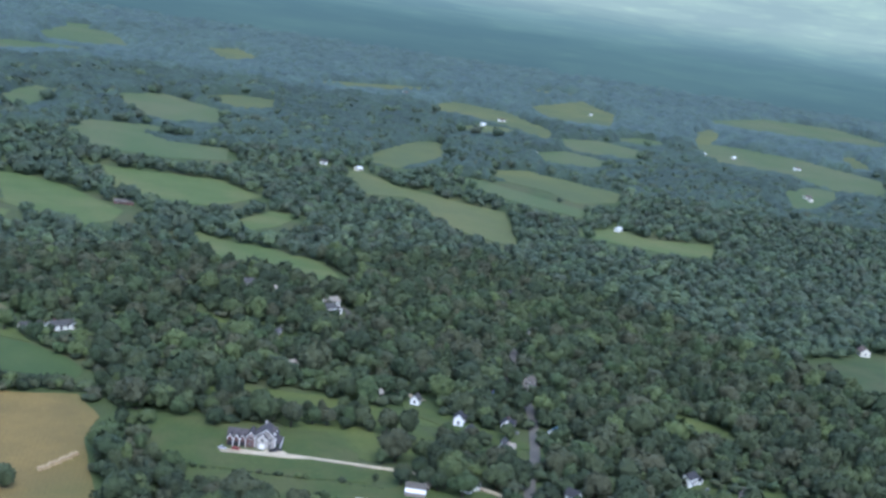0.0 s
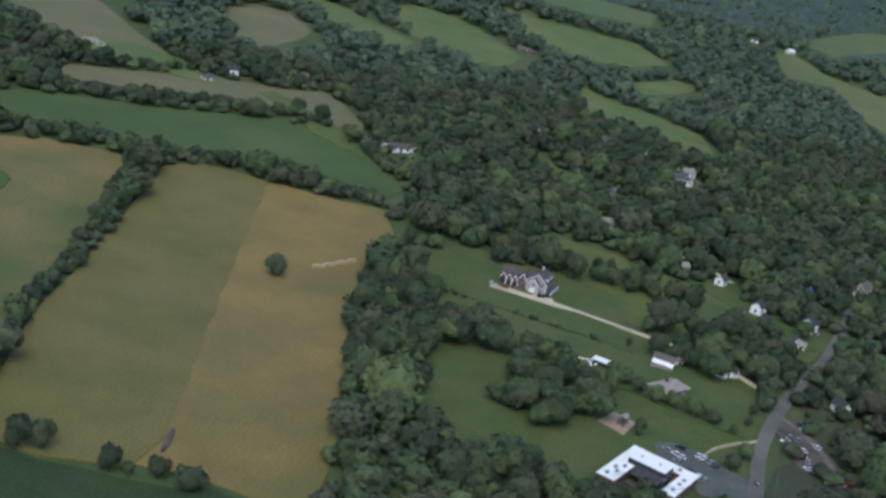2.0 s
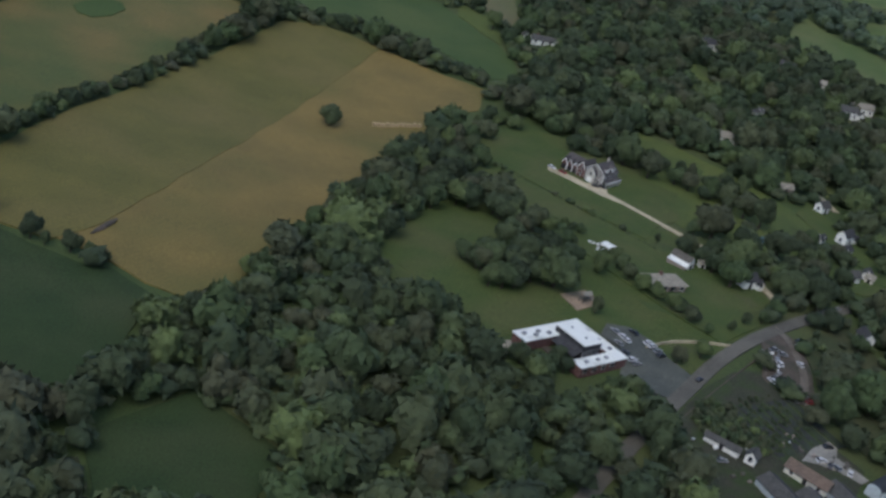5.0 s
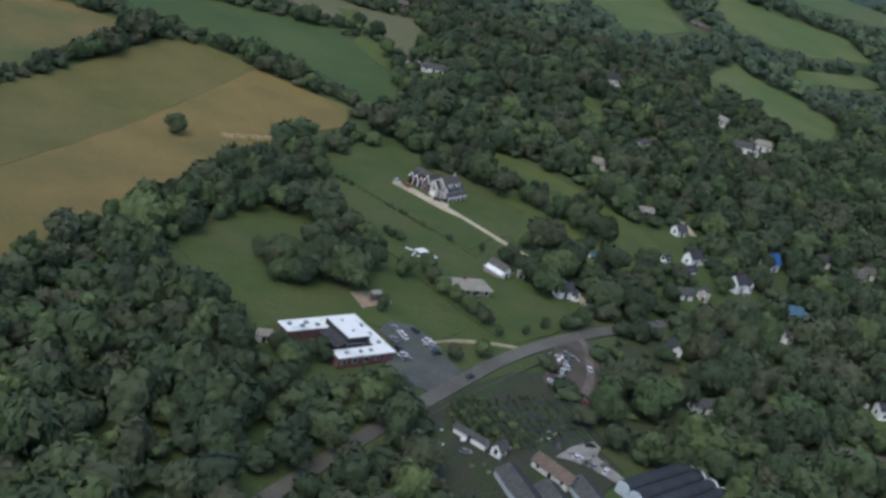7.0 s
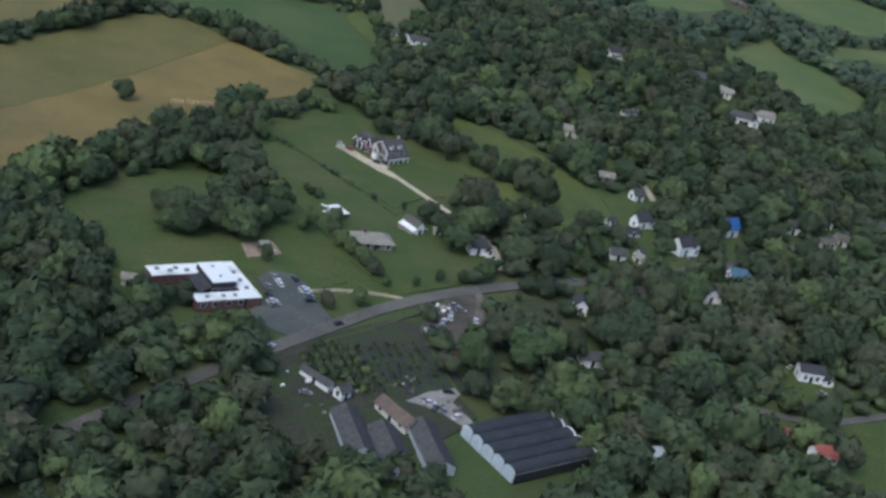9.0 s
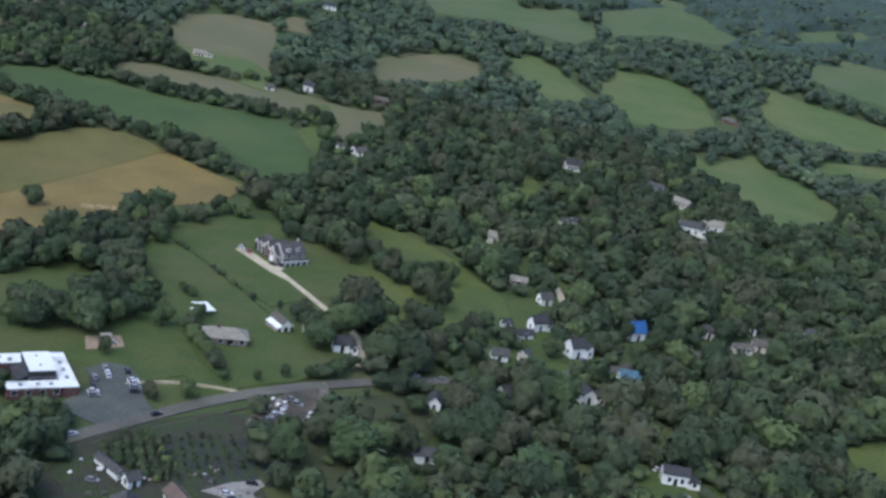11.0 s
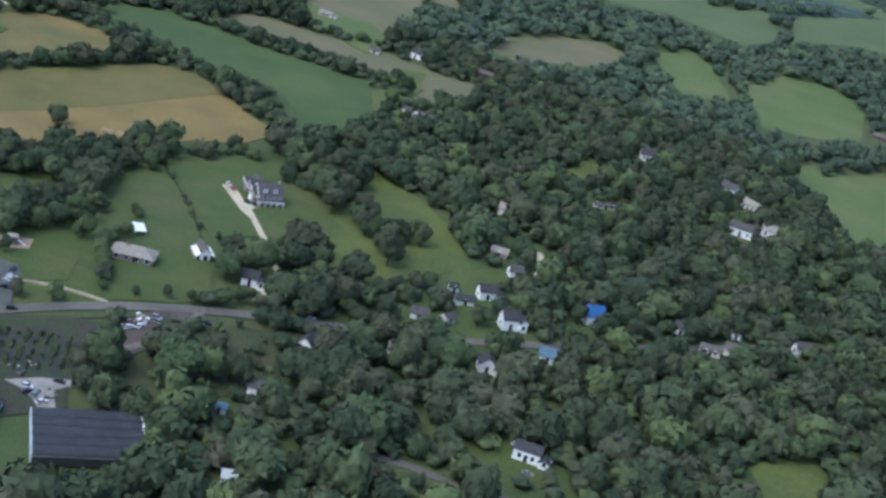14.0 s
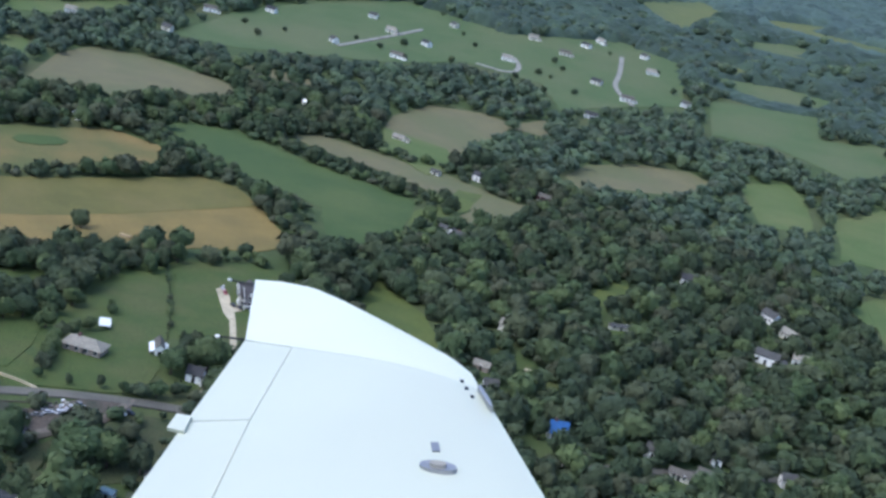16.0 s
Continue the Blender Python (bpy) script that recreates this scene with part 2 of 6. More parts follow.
# ---- mesh helpers ----
def mesh_of(name, verts, tris, mats, mat_index=None, smooth=False):
    """A mesh from vertex and triangle arrays."""
    v = np.asarray(verts, np.float32)
    t = np.asarray(tris, np.int32)
    me = bpy.data.meshes.new(name)
    me.vertices.add(len(v))
    me.vertices.foreach_set("co", v.ravel())
    me.loops.add(t.size)
    me.loops.foreach_set("vertex_index", t.ravel())
    me.polygons.add(len(t))
    me.polygons.foreach_set("loop_start", np.arange(0, t.size, 3, dtype=np.int32))
    if mat_index is not None:
        me.polygons.foreach_set("material_index", np.asarray(mat_index, np.int32))
    if smooth:
        me.polygons.foreach_set("use_smooth", np.ones(len(t), bool))
    for m in mats:
        me.materials.append(m)
    me.update(calc_edges=True)
    return me


def part(name, bm, mat, parent=None, label=""):
    me = bpy.data.meshes.new(name)
    bm.normal_update()
    bm.to_mesh(me)
    bm.free()
    me.materials.append(mat)
    ob = new(name, me)
    ob.parent = parent
    if label:
        ob["label"] = label
    return ob


def thing(name, m, label, category, group="", kind=""):
    e = new(name)
    e.empty_display_size = 0.5
    e.matrix_basis = Matrix.Translation((0, 0, land(m.translation.x, m.translation.y))) @ m
    return tagged(e, label, category, group, kind)


def box(bm, x0, x1, y0, y1, z0, z1):
    vs = [bm.verts.new((x, y, z)) for z in (z0, z1) for x, y in ((x0, y0), (x1, y0), (x1, y1), (x0, y1))]
    for f in ((3, 2, 1, 0), (4, 5, 6, 7), (0, 1, 5, 4), (1, 2, 6, 5), (2, 3, 7, 6), (3, 0, 4, 7)):
        bm.faces.new([vs[i] for i in f])
    return bm


def boxes(*rows):
    bm = bmesh.new()
    for r in rows:
        box(bm, *r)
    return bm


def prism(bm, outline, axis, a, b):
    """An outline of (across, up) points drawn out along x or y from a to b."""
    ends = []
    for s in (a, b):
        ends.append([bm.verts.new((s, p, q) if axis == "x" else (p, s, q)) for p, q in outline])
    n = len(outline)
    for i in range(n):
        j = (i + 1) % n
        bm.faces.new((ends[0][i], ends[0][j], ends[1][j], ends[1][i]))
    bm.faces.new(list(reversed(ends[0])))
    bm.faces.new(ends[1])
    bmesh.ops.recalc_face_normals(bm, faces=bm.faces)
    return bm


# ---- plan of the ground: outlines in metres ----
def ragged(points, step=5.0, rough=1.2):
    """The outline with its edges broken up, so that no border is ruler-straight."""
    out = []
    n = len(points)
    for i in range(n):
        p, q = Vector(points[i]), Vector(points[(i + 1) % n])
        k = max(1, int((q - p).length / step))
        for j in range(k):
            r = p.lerp(q, j / k)
            w = noise.noise_vector(Vector((r.x * 0.09, r.y * 0.09, 3.0)))
            out.append((r.x + w.x * rough, r.y + w.y * rough))
    return out


def inside(points, xs, ys):
    """Which of the points (xs, ys) lie inside the outline."""
    res = np.zeros(len(xs), bool)
    px, py = np.array([p[0] for p in points]), np.array([p[1] for p in points])
    box_ok = (xs > px.min()) & (xs < px.max()) & (ys > py.min()) & (ys < py.max())
    idx = np.nonzero(box_ok)[0]
    if len(idx) == 0:
        return res
    x, y = xs[idx], ys[idx]
    hit_ = np.zeros(len(idx), bool)
    j = len(px) - 1
    for i in range(len(px)):
        if py[i] != py[j]:
            c = ((py[i] > y) != (py[j] > y)) & (x < (px[j] - px[i]) * (y - py[i]) / (py[j] - py[i]) + px[i])
            hit_ ^= c
        j = i
    res[idx] = hit_
    return res


CLEAR = []
LEVEL = [0]


def sheet(name, points, mat, label, category, rough=1.2, step=5.0, clear=True, lift=None, loom=True):
    """A piece of the ground's cover, a thin slab that lies on the ground."""
    pts = ragged(points, step, rough)
    LEVEL[0] += 1
    z = lift if lift is not None else 0.1 + 0.06 * (LEVEL[0] % 5) + 0.004 * max(land(*points[0]), 0)
    bm = bmesh.new()
    top = [bm.verts.new((x, y, 0)) for x, y in pts]
    face = bm.faces.new(top)
    if sum(a[0] * b[1] - b[0] * a[1] for a, b in zip(pts, pts[1:] + pts[:1])) < 0:
        bmesh.ops.reverse_faces(bm, faces=[face])
    cell = 18 if min(p[1] for p in pts) < 700 else 60
    for axis in (0, 1):
        vals = [p[axis] for p in pts]
        c = (min(vals) // cell + 1) * cell
        while c < max(vals):
            no = (1, 0, 0) if axis == 0 else (0, 1, 0)
            bmesh.ops.bisect_plane(bm, geom=bm.verts[:] + bm.edges[:] + bm.faces[:], plane_co=(c, c, 0), plane_no=no)
            c += cell
    for e in [e for e in bm.edges if e.is_boundary]:
        a, b = e.verts
        skirt = [bm.verts.new((v.co.x, v.co.y, -0.6 - z)) for v in (a, b)]
        bm.faces.new((a, b, skirt[1], skirt[0]))
    for v in bm.verts:
        v.co.z += land(v.co.x, v.co.y) + z
    bmesh.ops.triangulate(bm, faces=[f for f in bm.faces if len(f.verts) > 4])
    ob = part(name, bm, mat)
    tagged(ob, label, category, kind="structure")
    if clear:
        CLEAR.append((pts, loom))
    return ob


# ---- ground ----
def ground_mesh():
    """One sheet from under the flight to the horizon, finer near the middle."""
    rings = [0, 60] + list(range(120, 1041, 20)) + [1200, 1500, 1900, 2300, 2800, 3300, 4000, 5300]
    seg = 180
    verts, tris = [(10.0, -20.0, 0.0)], []
    for r in rings[1:]:
        for k in range(seg):
            a = 2 * math.pi * k / seg
            x, y = 10 + r * math.cos(a), -20 + r * math.sin(a)
            verts.append((x, y, land(x, y)))
    for k in range(seg):
        tris.append((0, 1 + k, 1 + (k + 1) % seg))
    for i in range(len(rings) - 2):
        a0, b0 = 1 + i * seg, 1 + (i + 1) * seg
        for k in range(seg):
            j = (k + 1) % seg
            tris += [(a0 + k, b0 + k, b0 + j), (a0 + k, b0 + j, a0 + j)]
    return mesh_of("ground", verts, tris, [M["ground"]])


tagged(new("ground", ground_mesh()), "dark green rough grass and woodland floor", "ground", kind="structure")

# far hazy country that closes the horizon, beyond the woods
# its haze is painted in: a bluish glow that grows paler with height
haze = bpy.data.materials.new("hazy_distance")
haze.use_nodes = True
hn, hl = haze.node_tree.nodes, haze.node_tree.links
hp = hn["Principled BSDF"]
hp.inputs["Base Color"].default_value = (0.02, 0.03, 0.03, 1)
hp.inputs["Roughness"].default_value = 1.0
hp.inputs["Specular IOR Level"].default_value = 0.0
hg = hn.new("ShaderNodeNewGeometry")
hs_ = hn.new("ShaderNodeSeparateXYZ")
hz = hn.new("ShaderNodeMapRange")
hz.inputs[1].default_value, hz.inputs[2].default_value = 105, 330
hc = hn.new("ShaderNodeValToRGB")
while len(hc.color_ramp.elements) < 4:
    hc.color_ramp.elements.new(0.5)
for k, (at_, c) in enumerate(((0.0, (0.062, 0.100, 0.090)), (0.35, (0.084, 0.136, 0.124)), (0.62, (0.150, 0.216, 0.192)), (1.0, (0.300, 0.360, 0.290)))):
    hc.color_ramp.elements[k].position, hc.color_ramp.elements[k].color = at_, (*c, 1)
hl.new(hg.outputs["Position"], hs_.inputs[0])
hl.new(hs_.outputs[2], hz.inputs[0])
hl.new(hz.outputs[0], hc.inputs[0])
col_ = hc.outputs[0]
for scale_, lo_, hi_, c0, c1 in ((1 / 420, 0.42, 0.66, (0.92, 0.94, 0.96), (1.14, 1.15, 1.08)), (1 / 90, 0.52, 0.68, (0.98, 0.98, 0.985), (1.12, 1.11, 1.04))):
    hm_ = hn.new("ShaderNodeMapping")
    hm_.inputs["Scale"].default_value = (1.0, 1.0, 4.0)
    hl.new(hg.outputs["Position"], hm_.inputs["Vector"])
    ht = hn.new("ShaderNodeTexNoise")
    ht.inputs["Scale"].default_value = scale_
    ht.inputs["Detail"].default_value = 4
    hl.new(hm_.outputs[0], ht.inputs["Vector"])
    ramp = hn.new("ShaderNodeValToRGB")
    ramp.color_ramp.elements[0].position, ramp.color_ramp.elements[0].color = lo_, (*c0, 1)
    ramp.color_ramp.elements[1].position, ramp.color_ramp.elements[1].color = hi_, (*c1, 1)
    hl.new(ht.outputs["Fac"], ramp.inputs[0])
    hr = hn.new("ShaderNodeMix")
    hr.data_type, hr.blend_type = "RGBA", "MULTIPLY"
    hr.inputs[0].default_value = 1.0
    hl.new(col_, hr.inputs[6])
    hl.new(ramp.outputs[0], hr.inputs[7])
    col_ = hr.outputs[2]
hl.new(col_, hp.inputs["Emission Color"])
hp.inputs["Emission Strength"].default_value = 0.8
ridge_v, ridge_t = [], []
RN = 420
RINGS = (2080, 2110, 2200, 2350, 2550, 2800, 3100, 3500, 4000, 4500, 4900)
for k in range(RN):
    a = 2 * math.pi * k / RN
    for i, r in enumerate(RINGS):
        x, y = 10 + r * math.cos(a), -20 + r * math.sin(a)
        h = (-12, 7, 10, 12, 14, 16, 20, 30, 60, 130, 300)[i] + (2 + 1.6 * i) * noise.noise(Vector((x / 260, y / 260, 0.3))) * (i > 0)
        ridge_v.append((x, y, land(x, y) + h))
for k in range(RN):
    for i in range(len(RINGS) - 1):
        a0, b0 = len(RINGS) * k + i, len(RINGS) * ((k + 1) % RN) + i
        ridge_t += [(a0, b0 + 1, b0), (a0, a0 + 1, b0 + 1)]
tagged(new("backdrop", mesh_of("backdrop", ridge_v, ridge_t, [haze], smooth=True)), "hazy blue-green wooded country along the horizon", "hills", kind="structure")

# ---- fields and lawns ----
sheet("lawn", [(-75, 250), (-66, 290), (-56, 340), (-46, 368), (-25, 384), (0, 376), (24, 356), (14, 330), (38, 285), (34, 270), (20, 250), (6, 228), (-12, 240), (-24, 238), (-44, 222), (-62, 226)],
      M["lawn"], "rough grass under trees and hedges between the lawns", "lawn", clear=False, lift=0.05)
sheet("field", [(-200.5, 447), (-176.3, 453.1), (-149.3, 449.2), (-145.5, 441.1), (-155.3, 392.1), (-168.5, 340.3), (-180.7, 289.8), (-191, 247.8), (-194.2, 234.1), (-223.8, 356.2), (-215.2, 399.6)],
      M["gold"], "golden and green patchy crop field", "field")
sheet("field", [(-201.5, 393.2), (-199.2, 402.5), (-194.5, 409.9), (-188.5, 410.1), (-185.3, 404.7), (-187.1, 394), (-191.7, 386.5), (-197.4, 386.7)],
      M["soy"], "round dark green patch inside the golden field", "field", lift=0.5)
sheet("field", [(-129.8, 444.1), (-113.2, 447.7), (-91.5, 439.6), (-70, 428.6), (-49.4, 421.7), (-51.4, 398.2), (-63.8, 382.4), (-71.6, 358.3), (-81.3, 327.4), (-89.7, 286.9), (-100.3, 242.4), (-105.7, 222.7), (-110.7, 210.7), (-116.6, 208.4), (-124.9, 210.2), (-138.1, 218.8), (-182.9, 228.3), (-183.1, 235.5), (-172.9, 298.7), (-156.1, 359.2)],
      M["tan"], "tan harvested straw field beside a tree line", "field")
sheet("field", [(-132.3, 442.5), (-115.6, 449.1), (-93.1, 438.4), (-106.8, 384.2), (-121.7, 324.2), (-134.6, 265.3), (-142.3, 233.1), (-150.1, 219.4), (-169.2, 222.2), (-182.5, 229.3), (-183.2, 236), (-172.9, 298.7), (-156.1, 359.2)],
      M["tan_green"], "half-green standing crop strip of the tan field", "field", rough=0.8, lift=0.5)
sheet("field", [(-212.4, 485.9), (-191.1, 519), (-153.9, 519), (-115.9, 523.7), (-73.8, 529.7), (-64.6, 515.0), (-54.5, 497.0), (-46.5, 485.0), (-38.0, 466.6), (-36.9, 447.6), (-47.8, 435.3), (-56.1, 444.3), (-82.5, 468.6), (-111, 470.2), (-125, 465), (-158, 474.4), (-185.7, 475.1)],
      M["soy"], "dark green row crop field between hedgerows", "field")
sheet("field", [(-179.8, 549.3), (-177.1, 571.5), (-135.5, 581.8), (-104.4, 593), (-80.8, 592.4), (-53.8, 588), (-43, 559.5), (-59.4, 548.3), (-93.5, 554.6), (-130.7, 552.6), (-155.8, 544.2)],
      M["stubble"], "long narrow tan stubble field", "field")
sheet("field", [(-280.1, 446.3), (-341.6, 515.2), (-359.1, 552.8), (-336.6, 578.9), (-286.9, 591.1), (-263.2, 590.2), (-245, 552.9), (-244, 530.7), (-253.6, 506.6), (-262.1, 468.3)],
      M["stubble"], "grey-brown stubble field among woods", "field")
sheet("field", [(-202.8, 664.3), (-215.1, 717.2), (-194.8, 747.8), (-169.8, 749.5), (-153, 716.1), (-136.1, 662.4), (-112.1, 603), (-123.1, 596.5), (-152.3, 601.7), (-184.5, 634.6)],
      M["stubble"], "grey-brown field around a farmstead", "field")
sheet("field", [(-82.7, 681.3), (-93, 723.9), (-83.2, 764.1), (-58.2, 795.3), (-38.5, 787.3), (-28.7, 745.6), (-38.5, 720.1), (-55.7, 695.3), (-66.1, 667.3)],
      M["stubble"], "bare brown field at the edge of woods", "field")
sheet("field", [(-30.4, 811.9), (-13.2, 853.2), (9.6, 828), (41.9, 762.9), (27.5, 738.4), (3.5, 760.5)],
      M["green"], "green pasture on a wooded slope", "field")
sheet("field", [(41.4, 814.7), (45.8, 870.7), (66.5, 880.9), (87.5, 876.4), (107.7, 845.6), (120.5, 771.4), (100.8, 742), (72.6, 724.6), (55.5, 774.7)],
      M["green"], "bright green pasture between woods", "field")
sheet("field", [(147.5, 928.2), (188.5, 904.2), (249.8, 879.7), (255.6, 825.8), (205.4, 794.9), (162.8, 798.9), (145.7, 847.7)],
      M["green"], "wide green hay meadow", "field")
sheet("field", [(114.9, 646.7), (143.5, 720.1), (154.5, 690.3), (174.6, 669.4), (192.5, 636.3), (179.5, 594.5), (157.6, 567.6), (140, 601.7)],
      M["green"], "green pasture below the wooded slope", "field")
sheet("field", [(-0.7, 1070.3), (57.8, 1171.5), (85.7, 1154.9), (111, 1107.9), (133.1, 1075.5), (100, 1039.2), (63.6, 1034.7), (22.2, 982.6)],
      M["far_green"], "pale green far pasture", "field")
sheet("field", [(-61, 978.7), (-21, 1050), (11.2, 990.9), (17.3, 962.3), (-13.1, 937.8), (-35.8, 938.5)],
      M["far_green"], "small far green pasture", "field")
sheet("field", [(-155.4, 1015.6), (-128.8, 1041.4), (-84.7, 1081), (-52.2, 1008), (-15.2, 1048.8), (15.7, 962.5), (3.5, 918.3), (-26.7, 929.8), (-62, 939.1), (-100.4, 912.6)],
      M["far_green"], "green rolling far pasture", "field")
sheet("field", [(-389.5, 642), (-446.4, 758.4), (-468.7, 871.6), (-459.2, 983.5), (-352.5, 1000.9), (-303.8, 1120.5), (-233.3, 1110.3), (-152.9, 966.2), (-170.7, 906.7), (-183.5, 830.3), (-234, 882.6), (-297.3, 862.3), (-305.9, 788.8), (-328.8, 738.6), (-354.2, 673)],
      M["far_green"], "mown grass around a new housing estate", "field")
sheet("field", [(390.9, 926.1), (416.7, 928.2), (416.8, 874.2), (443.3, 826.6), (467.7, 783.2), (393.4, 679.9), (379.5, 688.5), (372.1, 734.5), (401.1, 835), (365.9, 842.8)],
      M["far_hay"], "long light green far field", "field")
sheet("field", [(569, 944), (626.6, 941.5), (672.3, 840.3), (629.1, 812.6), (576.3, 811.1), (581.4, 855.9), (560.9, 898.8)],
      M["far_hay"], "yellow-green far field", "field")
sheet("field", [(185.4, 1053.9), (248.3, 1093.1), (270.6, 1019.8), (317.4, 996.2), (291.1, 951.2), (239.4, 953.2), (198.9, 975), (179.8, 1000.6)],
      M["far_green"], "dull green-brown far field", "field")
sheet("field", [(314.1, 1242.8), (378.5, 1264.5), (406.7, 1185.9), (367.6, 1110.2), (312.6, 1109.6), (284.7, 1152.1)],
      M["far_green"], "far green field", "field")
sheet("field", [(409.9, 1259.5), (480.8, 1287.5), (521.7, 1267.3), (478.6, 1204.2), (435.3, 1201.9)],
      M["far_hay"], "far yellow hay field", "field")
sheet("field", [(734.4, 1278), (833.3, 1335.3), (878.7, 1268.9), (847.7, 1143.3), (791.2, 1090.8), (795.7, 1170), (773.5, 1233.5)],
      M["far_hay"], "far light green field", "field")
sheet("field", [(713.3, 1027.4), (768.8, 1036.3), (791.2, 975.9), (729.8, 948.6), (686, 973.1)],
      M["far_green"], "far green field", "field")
sheet("field", [(472.8, 721), (540.7, 730.6), (550.5, 693.6), (606.3, 670.7), (557.4, 631.7), (525.8, 651.6), (498.4, 688)],
      M["green"], "far green clearing", "field")
sheet("field", [(182, 743), (238.8, 780.4), (256.5, 769.8), (223.4, 737.7), (175.9, 715.6)],
      M["green"], "small far clearing", "field")
sheet("field", [(946.4, 1318.5), (1131.5, 1392.8), (1094, 1280.8), (995.7, 1192.7), (928.3, 1221.4)],
      M["far_hay"], "far light green field", "field")
sheet("field", [(500.3, 918.6), (532.3, 898.2), (566.8, 786), (537.6, 762.5), (507.6, 826.8)],
      M["far_green"], "far green strip field", "field")
sheet("field", [(381.7, 1669.1), (478, 1785.8), (512.3, 1723.4), (492.5, 1599.5), (433.1, 1590.2), (367.3, 1595.9)],
      M["far_green"], "green far field among dark woods", "field")
sheet("field", [(622.4, 1663.2), (696.5, 1693.4), (688.8, 1601.2), (604.4, 1552.9)],
      M["far_hay"], "light yellow-green far field", "field")
sheet("field", [(1222.5, 1253.5), (1434.5, 1284.9), (1523.7, 1206.6), (1496.6, 1095.9), (1435.9, 1055.5), (1330.6, 1148.3)],
      M["far_green"], "green far field among dark woods", "field")
sheet("field", [(1054.8, 1107.7), (1105, 1067.4), (1147.3, 988.9), (1145.6, 862.2), (1052.4, 800.1), (1002.6, 832.2), (1017.5, 915.5), (965.1, 976.4)],
      M["far_green"], "green far field among dark woods", "field")
sheet("field", [(811.1, 1107.9), (882.6, 1097.8), (899.5, 1036.2), (842.8, 990.6), (782, 1031.3)],
      M["far_green"], "green far field among dark woods", "field")
sheet("field", [(-420.7, 1349.7), (-406.2, 1481.4), (-355.9, 1447.5), (-316.1, 1269.8), (-345.5, 1285.7)],
      M["far_hay"], "light yellow-green far field", "field")
sheet("field", [(-246.9, 1152.6), (-217.1, 1177.4), (-184.3, 1177.1), (-189.1, 1132.4)],
      M["far_hay"], "light yellow-green far field", "field")
sheet("field", [(-201.3, 1099.4), (-142.8, 1154.9), (-90.4, 1159.7), (-100.1, 1105.5), (-143, 1071.4)],
      M["far_green"], "green far field among dark woods", "field")
sheet("field", [(-264.3, 1320.5), (-241.4, 1379.8), (-199.7, 1374.4), (-217.7, 1296.9)],
      M["far_green"], "green far field among dark woods", "field")
sheet("field", [(-326.5, 1482.2), (-267.2, 1584.6), (-271, 1496.5)],
      M["far_hay"], "light yellow-green far field", "field")
sheet("field", [(-322.6, 633.3), (-308.4, 655.8), (-275.1, 670.4), (-256.6, 667.1), (-277.7, 641.2)],
      M["stubble"], "narrow brown far field", "field")
sheet("field", [(-381.8, 504.1), (-375.3, 520), (-340.7, 493.3), (-330, 469.5)],
      M["green"], "green far field among dark woods", "field")
sheet("field", [(-447.6, 547.8), (-436.8, 588.3), (-458.8, 657.9), (-474.3, 675.4), (-467.9, 569.9)],
      M["green"], "green far field among dark woods", "field")
sheet("field", [(-166.2, 737.8), (-170.1, 787.9), (-147, 785.2), (-142.8, 747.1)],
      M["stubble"], "narrow brown far field", "field")
sheet("field", [(177.3, 1193), (231.8, 1254.9), (253.7, 1235.3), (194.1, 1148.7), (146, 1097.4)],
      M["far_green"], "green far field among dark woods", "field")
sheet("field", [(-25.4, 803.6), (-19.3, 843.4), (1.2, 837.9), (32.2, 767.9), (19.8, 733.8)],
      M["green"], "green far field among dark woods", "field")
sheet("field", [(37.1, 801.3), (47.8, 871.7), (99.6, 751.7), (74.8, 729.5)],
      M["green"], "green far field among dark woods", "field")
sheet("field", [(104.2, 640.5), (112.2, 683.5), (139.2, 627.7), (124.6, 622.4)],
      M["green"], "green far field among dark woods", "field")
sheet("lawn", [(-55.5, 345.5), (-54, 364.1), (-45.7, 377.5), (-30.5, 391.2), (-17.1, 388.7), (-12.9, 379.5), (-2.9, 381.1), (10.3, 365.6), (19.1, 360.4), (17.6, 334.9), (9.7, 326.9), (3.8, 311), (-17.8, 326), (-43.9, 351.1)],
      M["lawn"], "mown lawn around the gabled house", "lawn")
sheet("lawn", [(-54.6, 342.7), (-46.4, 352.6), (-20, 327.3), (4.8, 306), (21.9, 287.7), (32.8, 271.2), (28.1, 261.5), (17, 248.2), (-0.3, 262.8), (-12.8, 279.5), (-28.9, 300.5)],
      M["lawn"], "mown lawn around the ranch house", "lawn")
sheet("lawn", [(-8.9, 424), (2.9, 419.1), (21.6, 413.4), (40.6, 399.9), (63.5, 374.6), (71.5, 354.4), (60.8, 356.7), (43.6, 371.9), (28.9, 391.6), (14.7, 388), (4.5, 398)],
      M["meadow"], "light green rough meadow strip", "meadow")
sheet("lawn", [(-74.3, 257.3), (-71.7, 276.4), (-61.9, 299.3), (-47.7, 293.8), (-41.4, 280.7), (-56.3, 271.5), (-52.2, 253.9), (-46.5, 246.7), (-28, 255.5), (-24, 283.9), (-9.4, 267.2), (4.8, 248.6), (-3.7, 236), (-19.5, 239.3), (-40.2, 227.5), (-46.4, 218.5), (-57.6, 237.1)],
      M["lawn"], "grass field beside the flat-roofed building", "lawn")
sheet("lawn", [(-191.7, 223.7), (-182.6, 227), (-169, 220.9), (-153.4, 215.7), (-136.8, 210.9), (-125.5, 208.1), (-129.1, 181.8), (-196.9, 164.5), (-213.3, 215.9)],
      M["dark_lawn"], "dark green grazed pasture", "pasture")
